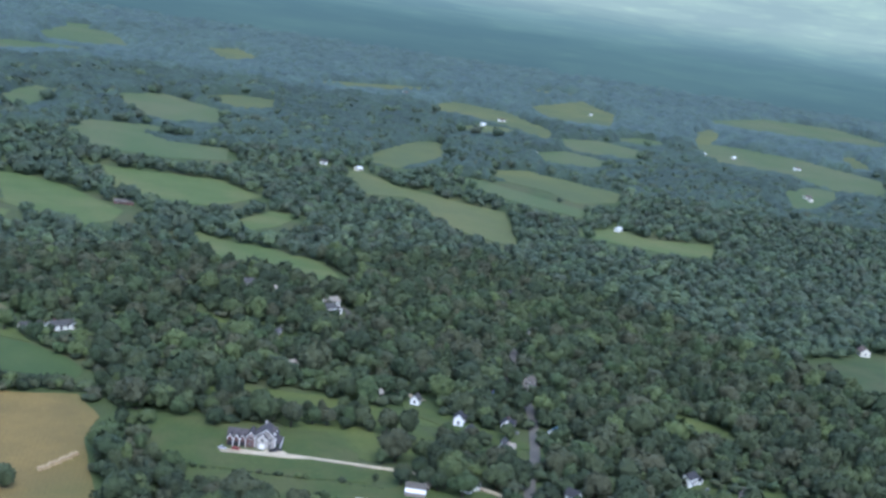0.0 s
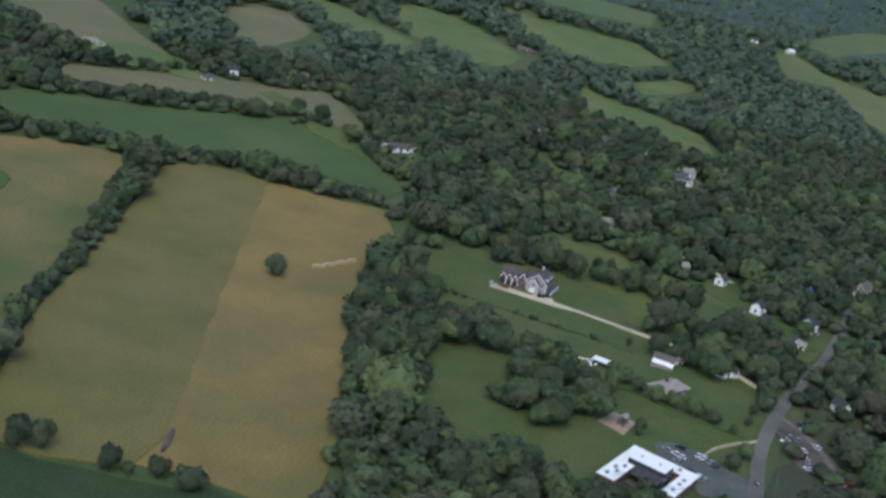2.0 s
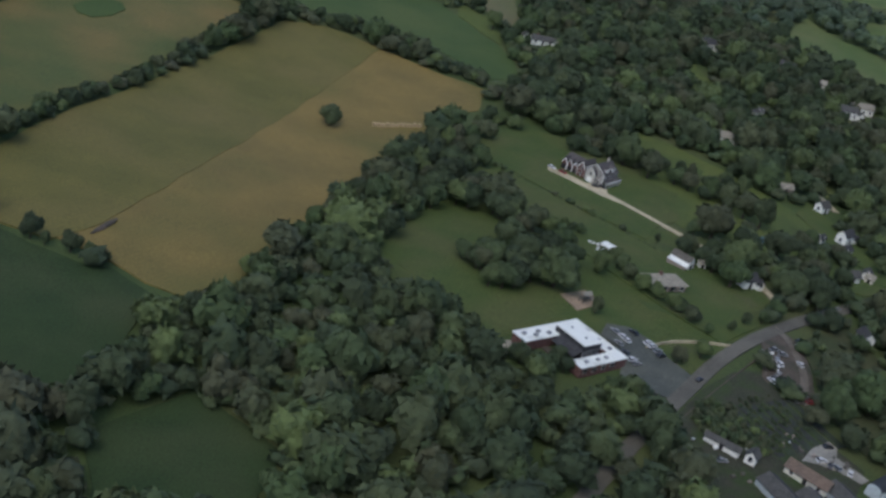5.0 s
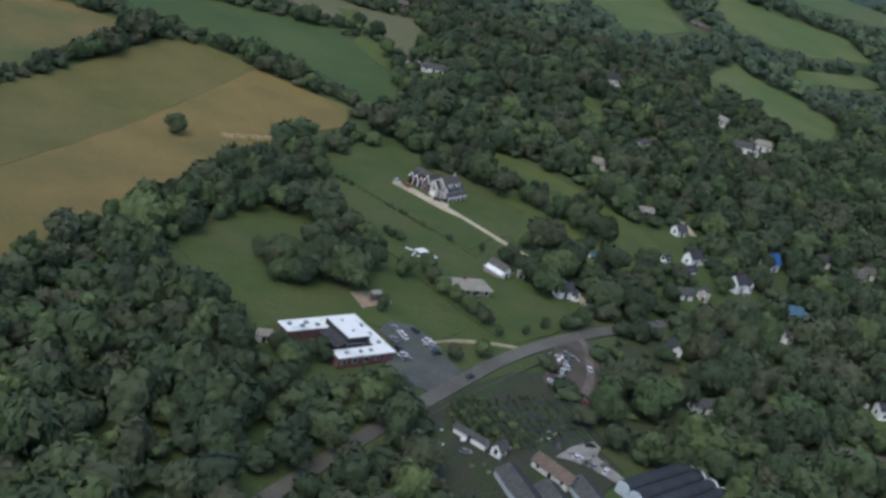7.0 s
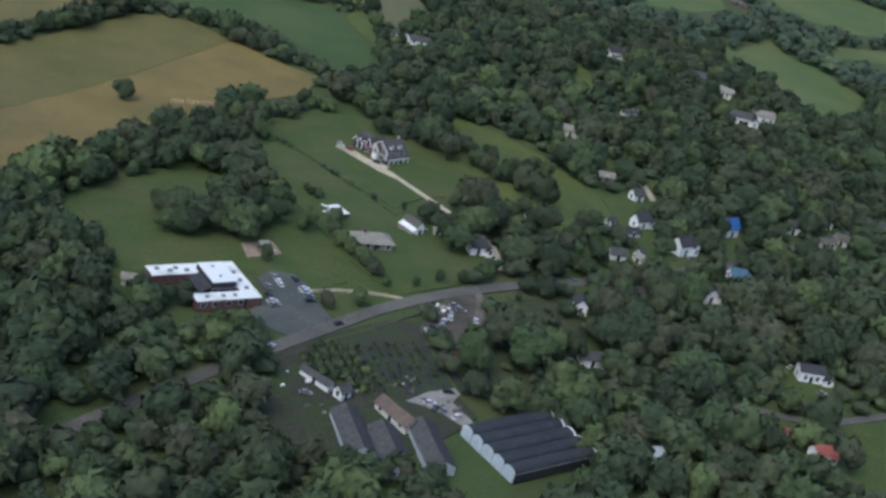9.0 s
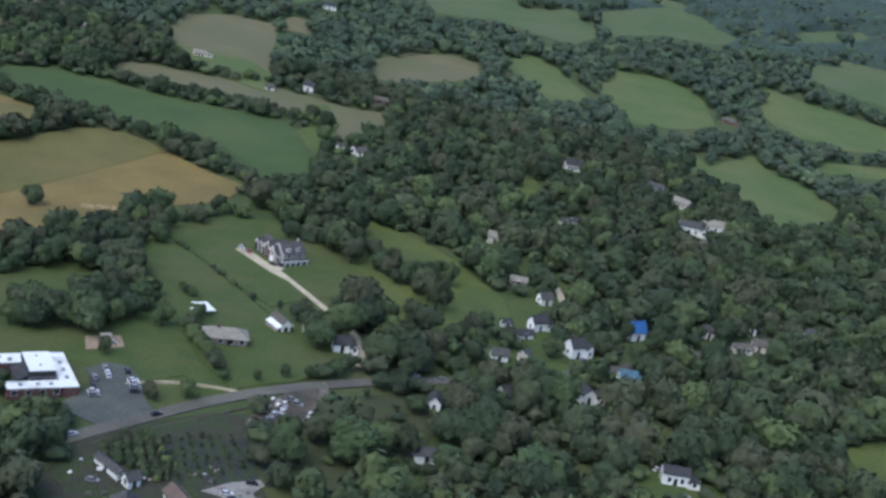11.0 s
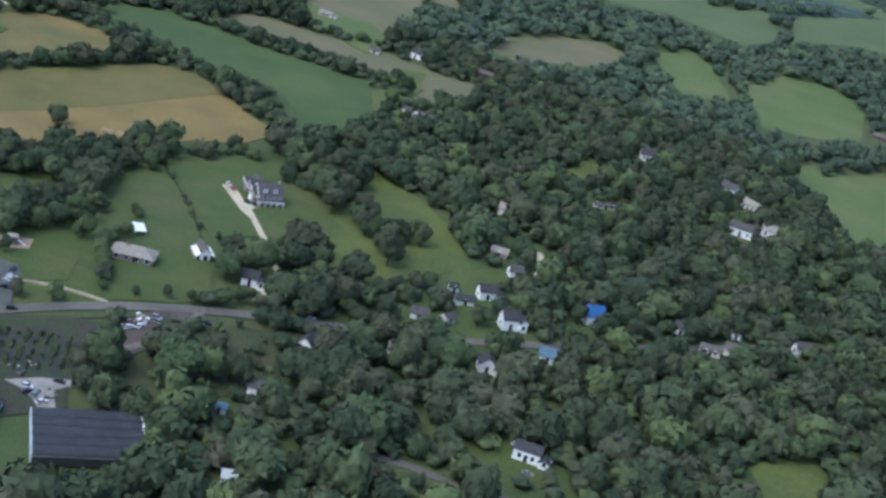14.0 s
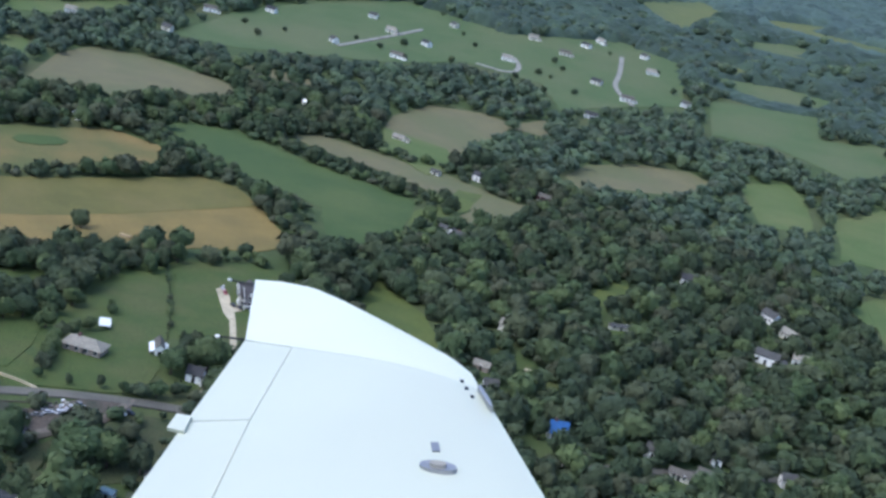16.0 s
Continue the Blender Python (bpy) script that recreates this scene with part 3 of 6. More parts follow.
sheet("lawn", [(-113.2, 161.4), (-104.4, 173.5), (-96.2, 168.2), (-84, 158.8), (-86.4, 141.3), (-113.4, 131.7), (-120.2, 150.6)],
      M["dark_lawn"], "dark green grazed pasture", "pasture")
sheet("lawn", [(-141.7, 210.5), (-133.6, 213.3), (-122.2, 205.7), (-122.5, 194.5), (-122.4, 172.6), (-124, 161.1), (-142.3, 153.5), (-161.5, 197.2)],
      M["dark_lawn"], "dark green grazed pasture", "pasture")
sheet("lawn", [(134.6, 258.4), (154.2, 271.7), (162.6, 238.5), (139, 226.6), (134.4, 232.4)],
      M["lawn"], "green yard beside the red-roofed house", "lawn")
sheet("lawn", [(117.5, 272.5), (121.5, 281.5), (136.5, 281), (136, 272.5), (126, 269.5)],
      M["lawn"], "grass yard in front of the white house", "lawn")
sheet("lawn", [(175.1, 326.4), (179.7, 338.6), (190.7, 344.5), (197.8, 331), (198.3, 316.3), (183.5, 311.4)],
      M["meadow"], "dry grass clearing in the woods", "lawn")


sheet("lawn", [(10.0, 399.3), (36.7, 377.4), (61.0, 365.8), (56.5, 329.0), (35.7, 325.8), (17.1, 328.8), (6.6, 353.7)], M["meadow"], "rough grass with scattered trees behind the house", "lawn", clear=False, lift=0.2)

sheet("lawn", [(-182.5, 631.3), (-166.9, 633.0), (-139.1, 638.4), (-108.7, 611.6), (-106.0, 577.8), (-147.2, 592.0)], M["green"], "green grass at the lower end of the stubble field", "lawn", clear=False, lift=0.75)
sheet("clearing", [(38.0, 526.0), (46.0, 529.0), (52.0, 514.0), (55.0, 496.0), (61.0, 482.0), (54.0, 484.0), (46.5, 496.0), (41.0, 510.0)], M["meadow"], "olive grass clearing in the woods", "clearing", lift=0.2)
sheet("scrub", [(41.3, 262.2), (60.5, 282.7), (67.2, 262.7), (67.2, 244.7), (56.7, 216.5), (48.2, 213.1), (42.3, 225.3)], M["scrub"], "olive scrub and rough grass beside the yard", "scrub", clear=False, lift=0.22)

sheet("lawn", [(-71.9, 586.1), (-58.3, 592.0), (-45.3, 595.8), (-38.5, 570.7), (-35.9, 538.5), (-39.9, 520.6), (-49.5, 529.1), (-58.5, 559.3)], M["stubble"], "dry tan pasture behind the farmhouse", "pasture")
sheet("lawn", [(-82.7, 574.2), (-72, 583), (-60.4, 556.7), (-47.4, 524.3), (-44.1, 498.4), (-45.3, 486.2), (-53.7, 497.6), (-64.6, 515.9), (-65.1, 536.8)], M["meadow"], "light green pasture beside the farmhouse", "pasture")

sheet("lawn", [(64.8, 372.0), (72.5, 386.4), (77.2, 373.3), (84.0, 352.0), (92.0, 336.2), (86.0, 330.5), (79.0, 337.0), (72.0, 350.0)], M["lawn"], "grass yard between the white village houses", "lawn")
# far patchwork of fields beyond the plan
rng = np.random.default_rng(7)


def far_fields():
    made = []
    known = list(CLEAR)
    while len(made) < 36:
        az, r = rng.uniform(-62, 64), 1050 + 900 * rng.random()
        x, y = r * math.sin(radians(az)), r * math.cos(radians(az))
        w, d, turn = rng.uniform(70, 240) * (0.6 + r / 2500), rng.uniform(24, 60) * (0.6 + r / 2500), rng.uniform(-0.5, 0.9)
        if any(inside(k[0], np.array([x]), np.array([y]))[0] for k in known):
            continue
        if any((x - a) ** 2 + (y - b) ** 2 < (0.75 * max(w, c)) ** 2 for a, b, c in made):
            continue
        if y < 560 or (abs(x) < 420 and y < 1000):
            continue
        made.append((x, y, w))
        pts = []
        for k in range(10):
            a = 2 * math.pi * k / 10
            u, v = w / 2 * math.cos(a) * rng.uniform(0.8, 1.15), d / 2 * math.sin(a) * rng.uniform(0.75, 1.2)
            pts.append((x + u * math.cos(turn) - v * math.sin(turn), y + u * math.sin(turn) + v * math.cos(turn)))
        kind = ("far_green", "far_hay", "far_green", "far_green", "far_hay")[rng.integers(5)]
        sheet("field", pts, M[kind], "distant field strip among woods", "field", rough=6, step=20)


far_fields()

# small glades and yards in the woods
GLADES = [(50, 499), (67, 493), (84.5, 329), (74, 322), (34.6, 390), (66.5, 478), (64, 410),
          (85, 404), (51, 483.8), (90, 441), (10.6, 513.3), (394, 475), (501, 541), (94, 447), (558, 504), (254, 453)]
for i, (x, y) in enumerate(GLADES):
    q = 4.5 + i % 4 * 1.4
    sheet("glade", [(x + q * (1.2 + 0.3 * math.sin(i + k)) * math.cos(k * 0.785), y + q * (0.8 + 0.25 * math.cos(2 * i + k)) * math.sin(k * 0.785)) for k in range(8)],
          M["lawn"], "small grassy glade among trees", "glade", rough=2.0, step=2.0, loom=i % 2 == 0)

CLEAR.append(([(23, 281), (31, 290), (37, 287), (29, 278)], True))
CLEAR.append(([(103.5, 368.5), (108.5, 373), (116, 369), (116, 363.5), (108, 362)], True))
CLEAR.append(([(-43, 222), (-24, 240), (-9, 222), (-24, 211)], True))
# ---- roads, drives, yards ----
def band(name, line, width, mat, label, category, lift, clear=2.0, loom=True):
    """A paved band along a bent centre line, smoothed, with a real thickness."""
    pts = [Vector((*p, 0)) for p in line]
    for _ in range(2):
        q = [pts[0]]
        for a, b in zip(pts, pts[1:]):
            q += [a.lerp(b, 0.25), a.lerp(b, 0.75)]
        pts = q + [pts[-1]]
    left, right = [], []
    for i, p in enumerate(pts):
        d = (pts[min(i + 1, len(pts) - 1)] - pts[max(i - 1, 0)]).normalized()
        s = Vector((-d.y, d.x, 0))
        left.append(p + s * width / 2)
        right.append(p - s * width / 2)
    bm = bmesh.new()
    lv = [[bm.verts.new((v.x, v.y, z + land(v.x, v.y))) for v in side] for side, z in ((left, lift), (right, lift), (left, -0.05), (right, -0.05))]
    for i in range(len(pts) - 1):
        for a, b in ((1, 0), (0, 2), (3, 1)):
            bm.faces.new((lv[a][i], lv[a][i + 1], lv[b][i + 1], lv[b][i]))
    bmesh.ops.recalc_face_normals(bm, faces=bm.faces)
    ob = tagged(part(name, bm, mat), label, category, kind="structure")
    k = 1 + clear / width * 2
    CLEAR.append(([tuple((p + (v - p) * k).xy) for p, v in zip(pts, left)] + [tuple((p + (v - p) * k).xy) for p, v in reversed(list(zip(pts, right)))], loom))
    return ob


band("road", [(-31.1, 152.5), (-14.5, 186.4), (-3, 207.3), (5.1, 221.5), (13.2, 236.2), (23.1, 250.4), (36.1, 266.2), (59.2, 292.4), (78.7, 310.5), (98, 332.5), (116.3, 353.6), (134.6, 379.8), (158, 412.2), (178.3, 439.5), (211.6, 461.9), (239.1, 478.2), (308.2, 507.7)],
     3.9, M["asphalt"], "worn grey asphalt country road", "road", 0.40, clear=0.6, loom=False)
CLEAR.append(([(-6, 207.3), (2.2, 223.3), (10.3, 238.4), (20.3, 252.6), (33.1, 266.9), (40, 273.8), (44, 269.2), (27.1, 249.2), (17.1, 233.9), (8, 219.8), (-0.2, 204.6)], True))
CLEAR.append(([(58, 292.5), (79, 312), (98.5, 334), (101, 332), (81.5, 309.5), (60.5, 290.5)], True))
CLEAR.append(([(36, 186), (56, 214.7), (73.5, 198.5), (55, 173)], True))
CLEAR.append(([(-2, 228), (4, 243), (22, 252), (27, 250), (8, 226)], False))
band("driveway", [(-25.3, 356.2), (-16.4, 349.4), (-7.1, 343.8), (1.2, 336.3), (9.9, 328.3), (23.7, 315.6), (35.9, 301.8), (40, 283.6)], 2.1, M["gravel"], "pale gravel driveway to the gabled house", "driveway", 0.42, clear=0.4, loom=False)
sheet("drive_pad", [(-26.4, 354.4), (-25.8, 357.4), (-19.1, 354.1), (-13.3, 349.3), (-10.4, 351.0), (-6.2, 347.8), (-6.4, 344.4), (-1.5, 337.2), (-8.0, 340.7)], M["gravel"], "pale gravel parking court before the house", "driveway", rough=0.2, step=2, lift=0.44)
sheet("parking_lot", [(-14.6, 242.8), (-8.6, 243.6), (-3.7, 239.7), (0.6, 232.6), (6.7, 226.2), (4.1, 220.1), (-0.9, 213.9), (-7.9, 215.2), (-12.9, 218.9), (-11.2, 229.7), (-16.6, 236.5)], M["lot"], "dark asphalt parking lot by the flat-roofed building", "parking lot", rough=0.3, lift=0.36)
sheet("yard", [(29.0, 257.5), (34.9, 266.5), (41.0, 261.3), (41.2, 250.5), (40.4, 237.0), (39.0, 226.6), (35.7, 225.6), (34.0, 234.5), (30.5, 238.0), (27.0, 233.7), (26.0, 236.5), (28.3, 246.5)], M["dirt"], "brown packed dirt yard with parked vehicles", "yard", rough=0.9, step=3, lift=0.34)
band("dirt_track", [(34.6, 266.7), (36.9, 262.8), (38.4, 256.5), (38.7, 251.1), (38.8, 245.2), (38.2, 239.9), (36.9, 234.6)], 2.2, M["track"], "pale worn wheel track through the dirt yard", "track", 0.39, clear=1.2)
sheet("nursery_ground", [(-2.1, 203.6), (8.1, 221.6), (18.1, 234.9), (26.1, 239), (33.9, 218.2), (46, 205.7), (39.9, 192.7), (32.8, 178.7), (9.6, 174.3), (-0.4, 185.7)], M["nursery"], "bare trodden ground of a plant nursery", "yard", rough=0.6, lift=0.30)
sheet("concrete_apron", [(29.6, 202.6), (33.6, 209.3), (38.9, 214.2), (40.6, 212.5), (39.6, 208.2), (46, 202.3), (43.6, 200), (38.6, 202.4), (34, 203.2)], M["concrete"], "pale concrete apron beside the shade house", "pavement", rough=0.3, step=2, lift=0.42)
sheet("sandpit", [(-26.5, 253.6), (-19.5, 259.6), (-15.2, 253.6), (-22.2, 246.2)], M["sand"], "tan sand play area in the grass", "sandpit", rough=0.2, lift=0.36)
band("lane", [(149.7, 271.4), (135.3, 260), (124.9, 255.1), (110.6, 253.6), (96.4, 246.5)], 2.6, M["asphalt"], "narrow lane to the red-roofed house", "road", 0.41, clear=0.8)
band("path", [(119.8, 499.6), (127.8, 508.6), (135.9, 522.5), (133.9, 536.5)], 2.6, M["asphalt"], "curved lane at the hillside houses", "road", 0.42, clear=1.5)
band("lane", [(82.8, 384), (78.8, 398.1), (72.7, 410.1)], 2.4, M["gravel"], "pale gravel lane between trees", "road", 0.43, clear=1.0)
for line in ([(-378.1, 908.2), (-364.4, 838), (-351.7, 772.8)], [(-267.2, 1059.8), (-229.8, 994.2), (-209.7, 948.8), (-169.5, 913.8)], [(-295.4, 928.5), (-273.4, 908.5), (-260.4, 878.5), (-290.7, 870.4)]):
    band("estate_road", line, 4, M["concrete"], "pale estate road between far houses", "road", 0.8, clear=0.0)


# ---- buildings ----
def window(parent, x, y, z, w, h, face, n=0):
    """A window on a wall: face is the way it looks, +-x or +-y, standing proud with a pane set in its frame."""
    s = 1 if face[0] == "+" else -1
    f = bmesh.new()
    t = 0.07
    for a0, a1, b0, b1 in ((-w / 2 - t, w / 2 + t, h, h + t), (-w / 2 - t, w / 2 + t, -t, 0), (-w / 2 - t, -w / 2, 0, h), (w / 2, w / 2 + t, 0, h)):
        if face[1] == "y":
            box(f, x + a0, x + a1, y - 0.04, y + 0.06, z + b0, z + b1)
        else:
            box(f, x - 0.04, x + 0.06, y + a0, y + a1, z + b0, z + b1)
    frame_ob = part("window", f, M["trim"], parent)
    p = bmesh.new()
    if face[1] == "y":
        box(p, x - w / 2, x + w / 2, y - 0.03 + 0.02 * s, y + 0.03 + 0.02 * s, z, z + h)
    else:
        box(p, x - 0.03 + 0.02 * s, x + 0.03 + 0.02 * s, y - w / 2, y + w / 2, z, z + h)
    part("pane", p, M["glass"], frame_ob)


def gable_block(parent, x0, x1, y0, y1, h, rise, wall, roof, ridge="x", over=0.35, z0=0.0, chimney=False, wins=True):
    """A walled block under a two-sided roof; the ridge runs along x or y."""
    bm = bmesh.new()
    if ridge == "x":
        c = (y0 + y1) / 2
        prism(bm, [(y0, z0 - 0.3), (y1, z0 - 0.3), (y1, z0 + h), (c, z0 + h + rise - 0.02), (y0, z0 + h)], "x", x0, x1)
        half, lo, hi = (y1 - y0) / 2, x0 - over, x1 + over
    else:
        c = (x0 + x1) / 2
        prism(bm, [(x0, z0 - 0.3), (x1, z0 - 0.3), (x1, z0 + h), (c, z0 + h + rise - 0.02), (x0, z0 + h)], "y", y0, y1)
        half, lo, hi = (x1 - x0) / 2, y0 - over, y1 + over
    part("wall", bm, wall, parent)
    r = bmesh.new()
    k = rise / half
    t = 0.18
    prism(r, [(c - half - over, z0 + h - k * over), (c, z0 + h + rise), (c + half + over, z0 + h - k * over),
              (c + half + over, z0 + h - k * over + t), (c, z0 + h + rise + t), (c - half - over, z0 + h - k * over + t)], ridge, lo, hi)
    roof_ob = part("roof", r, roof, parent)
    if chimney:
        cx, cy = (x0 + (x1 - x0) * 0.25, c) if ridge == "x" else (c, y0 + (y1 - y0) * 0.25)
        part("chimney", boxes((cx - 0.35, cx + 0.35, cy - 0.3, cy + 0.3, z0 + h, z0 + h + rise + 0.9)), M["brick_wall"], roof_ob)
    if wins:
        for storey in range(max(1, round(h / 2.7))):
            z = z0 + 0.9 + 2.6 * storey
            nx, ny = max(1, int((x1 - x0) / 3)), max(1, int((y1 - y0) / 3.2))
            for i in range(nx):
                x = x0 + (x1 - x0) * (i + 0.5) / nx
                window(parent, x, y0, z, 0.9, 1.3, "-y")
                if (i + storey) % 2 == 0:
                    window(parent, x, y1, z, 0.9, 1.3, "+y")
            for i in range(ny):
                y = y0 + (y1 - y0) * (i + 0.5) / ny
                window(parent, x0, y, z, 0.9, 1.3, "-x")
                window(parent, x1, y, z, 0.9, 1.3, "+x")
    return roof_ob


HOUSE_SPOTS = []
K = 0.71


def house(x, y, turn, w, d, h, rise, wall, roof, label, wing=None, name="house", category="house", clear=6.0, chimney=False, wins=True, ridge="x", group="", size=1.0):
    """A house with a gabled block and, where it has one, a lower wing on its right-hand end."""
    q = K * size
    if 55 < x < 170 and 200 < y < 430:
        y -= 4.2
    w, d, h, rise = w * q, d * q, h * q, rise * q
    e = thing(name, pose(x, y, 0, 0, 0, turn), label, category, group)
    gable_block(e, -w / 2, w / 2, -d / 2, d / 2, h, rise, M[wall], M[roof], ridge, chimney=chimney, wins=wins)
    part("door", boxes((-0.5, 0.5, -d / 2 - 0.05, -d / 2 + 0.1, 0, 2.0)), M["dark"], e)
    if wing:
        ww, wd, wh, front = (q * g for g in wing)
        y0 = -d / 2 - front
        gable_block(e, w / 2, w / 2 + ww, y0, y0 + wd, wh, rise * 0.6, M[wall], M[roof], "x" if front <= 0 else "y", wins=wins)
    HOUSE_SPOTS.append((x, y, max(w, d) / 2 + clear))
    return e


# the gabled house with brick garage wing
HOUSE_SPOTS.append((-11.2, 356.2, 13))
main = thing("gabled_house", pose(-13.3, 351.6, 0, 0, 0, -37) @ Matrix.Diagonal((0.95, 0.95, 0.8, 1)), "large taupe gabled house with white trim, dormers, porch and garage wing", "house")
gable_block(main, -2.2, 5.4, 2.2, 11.0, 5.4, 3.4, M["taupe_wall"], M["taupe_roof"], "y")
gable_block(main, -1.0, 2.4, 0.6, 3.0, 4.9, 2.2, M["stone_wall"], M["taupe_roof"], "y", over=0.25)
gable_block(main, -5.2, -2.2, 1.3, 8.4, 4.6, 2.7, M["brick_wall"], M["taupe_roof"], "y", over=0.25)
gable_block(main, -12.2, -5.2, 2.8, 9.2, 3.2, 3.0, M["brick_wall"], M["taupe_roof"], "x")


def verge(x0, x1, y, eave, rise, wide):
    """White barge boards along the two slopes of a front gable."""
    c = (x0 + x1) / 2
    k = rise / (c - x0)
    bm = prism(bmesh.new(), [(x0 - 0.25, eave - 0.25 * k), (x0 - 0.25 + wide, eave - 0.25 * k), (c, eave + rise - wide * k), (x1 + 0.25 - wide, eave - 0.25 * k), (x1 + 0.25, eave - 0.25 * k), (c, eave + rise)], "y", y - 0.14, y - 0.02)
    part("gable_trim", bm, M["trim"], main, "white barge boards")


verge(-2.2, 5.4, 1.83, 5.4, 3.4, 0.34)
verge(-1.0, 2.4, 0.33, 4.9, 2.2, 0.3)
verge(-5.2, -2.2, 1.03, 4.6, 2.7, 0.3)
for gx in (-11.0, -8.7, -6.4):
    gable_block(main, gx - 1.1, gx + 1.1, 1.5, 5.0, 3.2, 2.0, M["brick_wall"], M["taupe_roof"], "y", over=0.2, wins=False)
    part("garage_door", boxes((gx - 0.85, gx + 0.85, 1.42, 1.54, 0, 2.2)), M["dark"], main)
    verge(gx - 1.1, gx + 1.1, 1.28, 3.2, 2.0, 0.26)
for gx in (-9.85, -7.55, -5.25):
    part("corner_board", boxes((gx - 0.18, gx + 0.18, 1.38, 1.5, 0, 3.1)), M["trim"], main)
for gy in (4.4, 8.2):
    gable_block(main, 3.4, 5.0, gy - 0.75, gy + 0.75, 1.3, 0.8, M["trim"], M["taupe_roof"], "x", over=0.15, z0=6.0, wins=False)
    window(main, 5.02, gy, 6.25, 0.7, 0.85, "+x")
porch = part("porch_roof", prism(bmesh.new(), [(5.4, 3.3), (7.5, 2.75), (7.5, 2.95), (5.4, 3.5)], "y", 1.8, 11.2), M["taupe_roof"], main, "grey porch roof on white posts")
part("fascia", boxes((7.5, 7.62, 1.75, 11.25, 2.55, 2.98)), M["trim"], porch, "white porch fascia")
for py in (2.0, 4.2, 6.4, 8.6, 10.9):
    part("porch_post", boxes((7.2, 7.48, py - 0.16, py + 0.16, 0, 2.75)), M["trim"], porch)
part("porch_floor", boxes((5.4, 7.5, 1.8, 11.2, -0.2, 0.35)), M["concrete"], main)
part("frieze", boxes((5.42, 5.52, 2.2, 11.0, 4.95, 5.35)), M["trim"], main, "white frieze under the eaves")
part("bay_window", boxes((-0.2, 1.6, 0.25, 0.65, 0.5, 2.5)), M["trim"], main, "white framed bay window")
for cx_ in (-2.1, 5.3):
    part("corner_board", boxes((cx_ - 0.16, cx_ + 0.16, 2.08, 2.24, 0, 5.2)), M["trim"], main)
part("chimney", boxes((0.3, 0.9, 10.2, 10.7, 5.4, 9.6)), M["stone_wall"], main, "pale chimney")

# barn with white lean-to roofs
barn = thing("barn", pose(11.9, 295.3, 0, 0, 0, -38) @ Matrix.Scale(0.74, 4), "small white barn with brown roof and white lean-to roofs", "barn")
gable_block(barn, -4.5, 4.5, -1.9, 1.9, 3.8, 1.9, M["white_wall"], M["brown_roof"], "x", over=0.2)
for s in (-1, 1):
    part("lean_to_roof", prism(bmesh.new(), [(s * 1.9, 3.0), (s * 4.0, 2.2), (s * 4.0, 2.35), (s * 1.9, 3.15)], "x", -4.6, 4.6), M["white_roof"], barn, "white lean-to roof")
    part("lean_to_wall", boxes((-4.5, 4.3, s * 3.7 - 0.08, s * 3.7 + 0.08, 0, 2.3)), M["tan_wall"], barn)
part("barn_door", boxes((4.45, 4.6, -0.8, 0.8, 0, 2.6)), M["dark"], barn)
HOUSE_SPOTS.append((11.9, 295.3, 7))


def hip_house(x, y, turn, w, d, h, rise, wall, roof, label):
    e = thing("ranch_house", pose(x, y, 0, 0, 0, turn), label, "house")
    part("wall", boxes((-w / 2, w / 2, -d / 2, d / 2, -0.3, h)), M[wall], e)
    bm = bmesh.new()
    o = 0.6
    lo = [bm.verts.new((sx * (w / 2 + o), sy * (d / 2 + o), h - 0.1)) for sx, sy in ((-1, -1), (1, -1), (1, 1), (-1, 1))]
    up = [bm.verts.new((sx * (w / 2 - d / 2), 0, h + rise)) for sx in (-1, 1)]
    bm.faces.new((lo[0], lo[1], up[1], up[0]))
    bm.faces.new((lo[1], lo[2], up[1]))
    bm.faces.new((lo[2], lo[3], up[0], up[1]))
    bm.faces.new((lo[3], lo[0], up[0]))
    bm.faces.new(list(reversed(lo)))
    roof_ob = part("roof", bm, M[roof], e)
    part("chimney", boxes((-w * 0.22, -w * 0.22 + 0.8, -0.4, 0.4, h, h + rise + 0.8)), M["brick_wall"], roof_ob)
    for i in range(4):
        window(e, -w / 2 + w * (i + 0.5) / 4, -d / 2, 0.9, 1.1, 1.2, "-y")
    window(e, -w / 2, 0, 0.9, 1.1, 1.2, "-x")
    window(e, w / 2, 0, 0.9, 1.1, 1.2, "+x")
    part("door", boxes((0.3, 1.2, -d / 2 - 0.06, -d / 2 + 0.1, 0, 2.0)), M["dark"], e)
    HOUSE_SPOTS.append((x, y, w / 2 + 2.5))
    return e


hip_house(3.7, 274.5, 28, 11.5, 6.2, 2.5, 1.9, "tan_wall", "tan_roof", "brick ranch house with weathered tan hip roof")

# open shelter with a white roof
shelter = thing("shelter", pose(-9.8, 292.1, 0, 0, 0, -40) @ Matrix.Scale(0.8, 4), "open carport with flat white roof on posts", "shelter")
part("roof", boxes((-4, 4, -2.2, 2.2, 2.35, 2.55)), M["white_roof"], shelter)
for sx in (-3.7, 0, 3.7):
    for sy in (-1.95, 1.95):
        part("post", boxes((sx - 0.08, sx + 0.08, sy - 0.08, sy + 0.08, 0, 2.36)), M["metal"], shelter)
HOUSE_SPOTS.append((-9.8, 292.1, 6))

# flat-roofed white building
hall = thing("flat_roofed_building", pose(-23.5, 236.5, 0, 0, 0, 42), "low institutional building with white membrane roofs round a dark raised hall", "building")


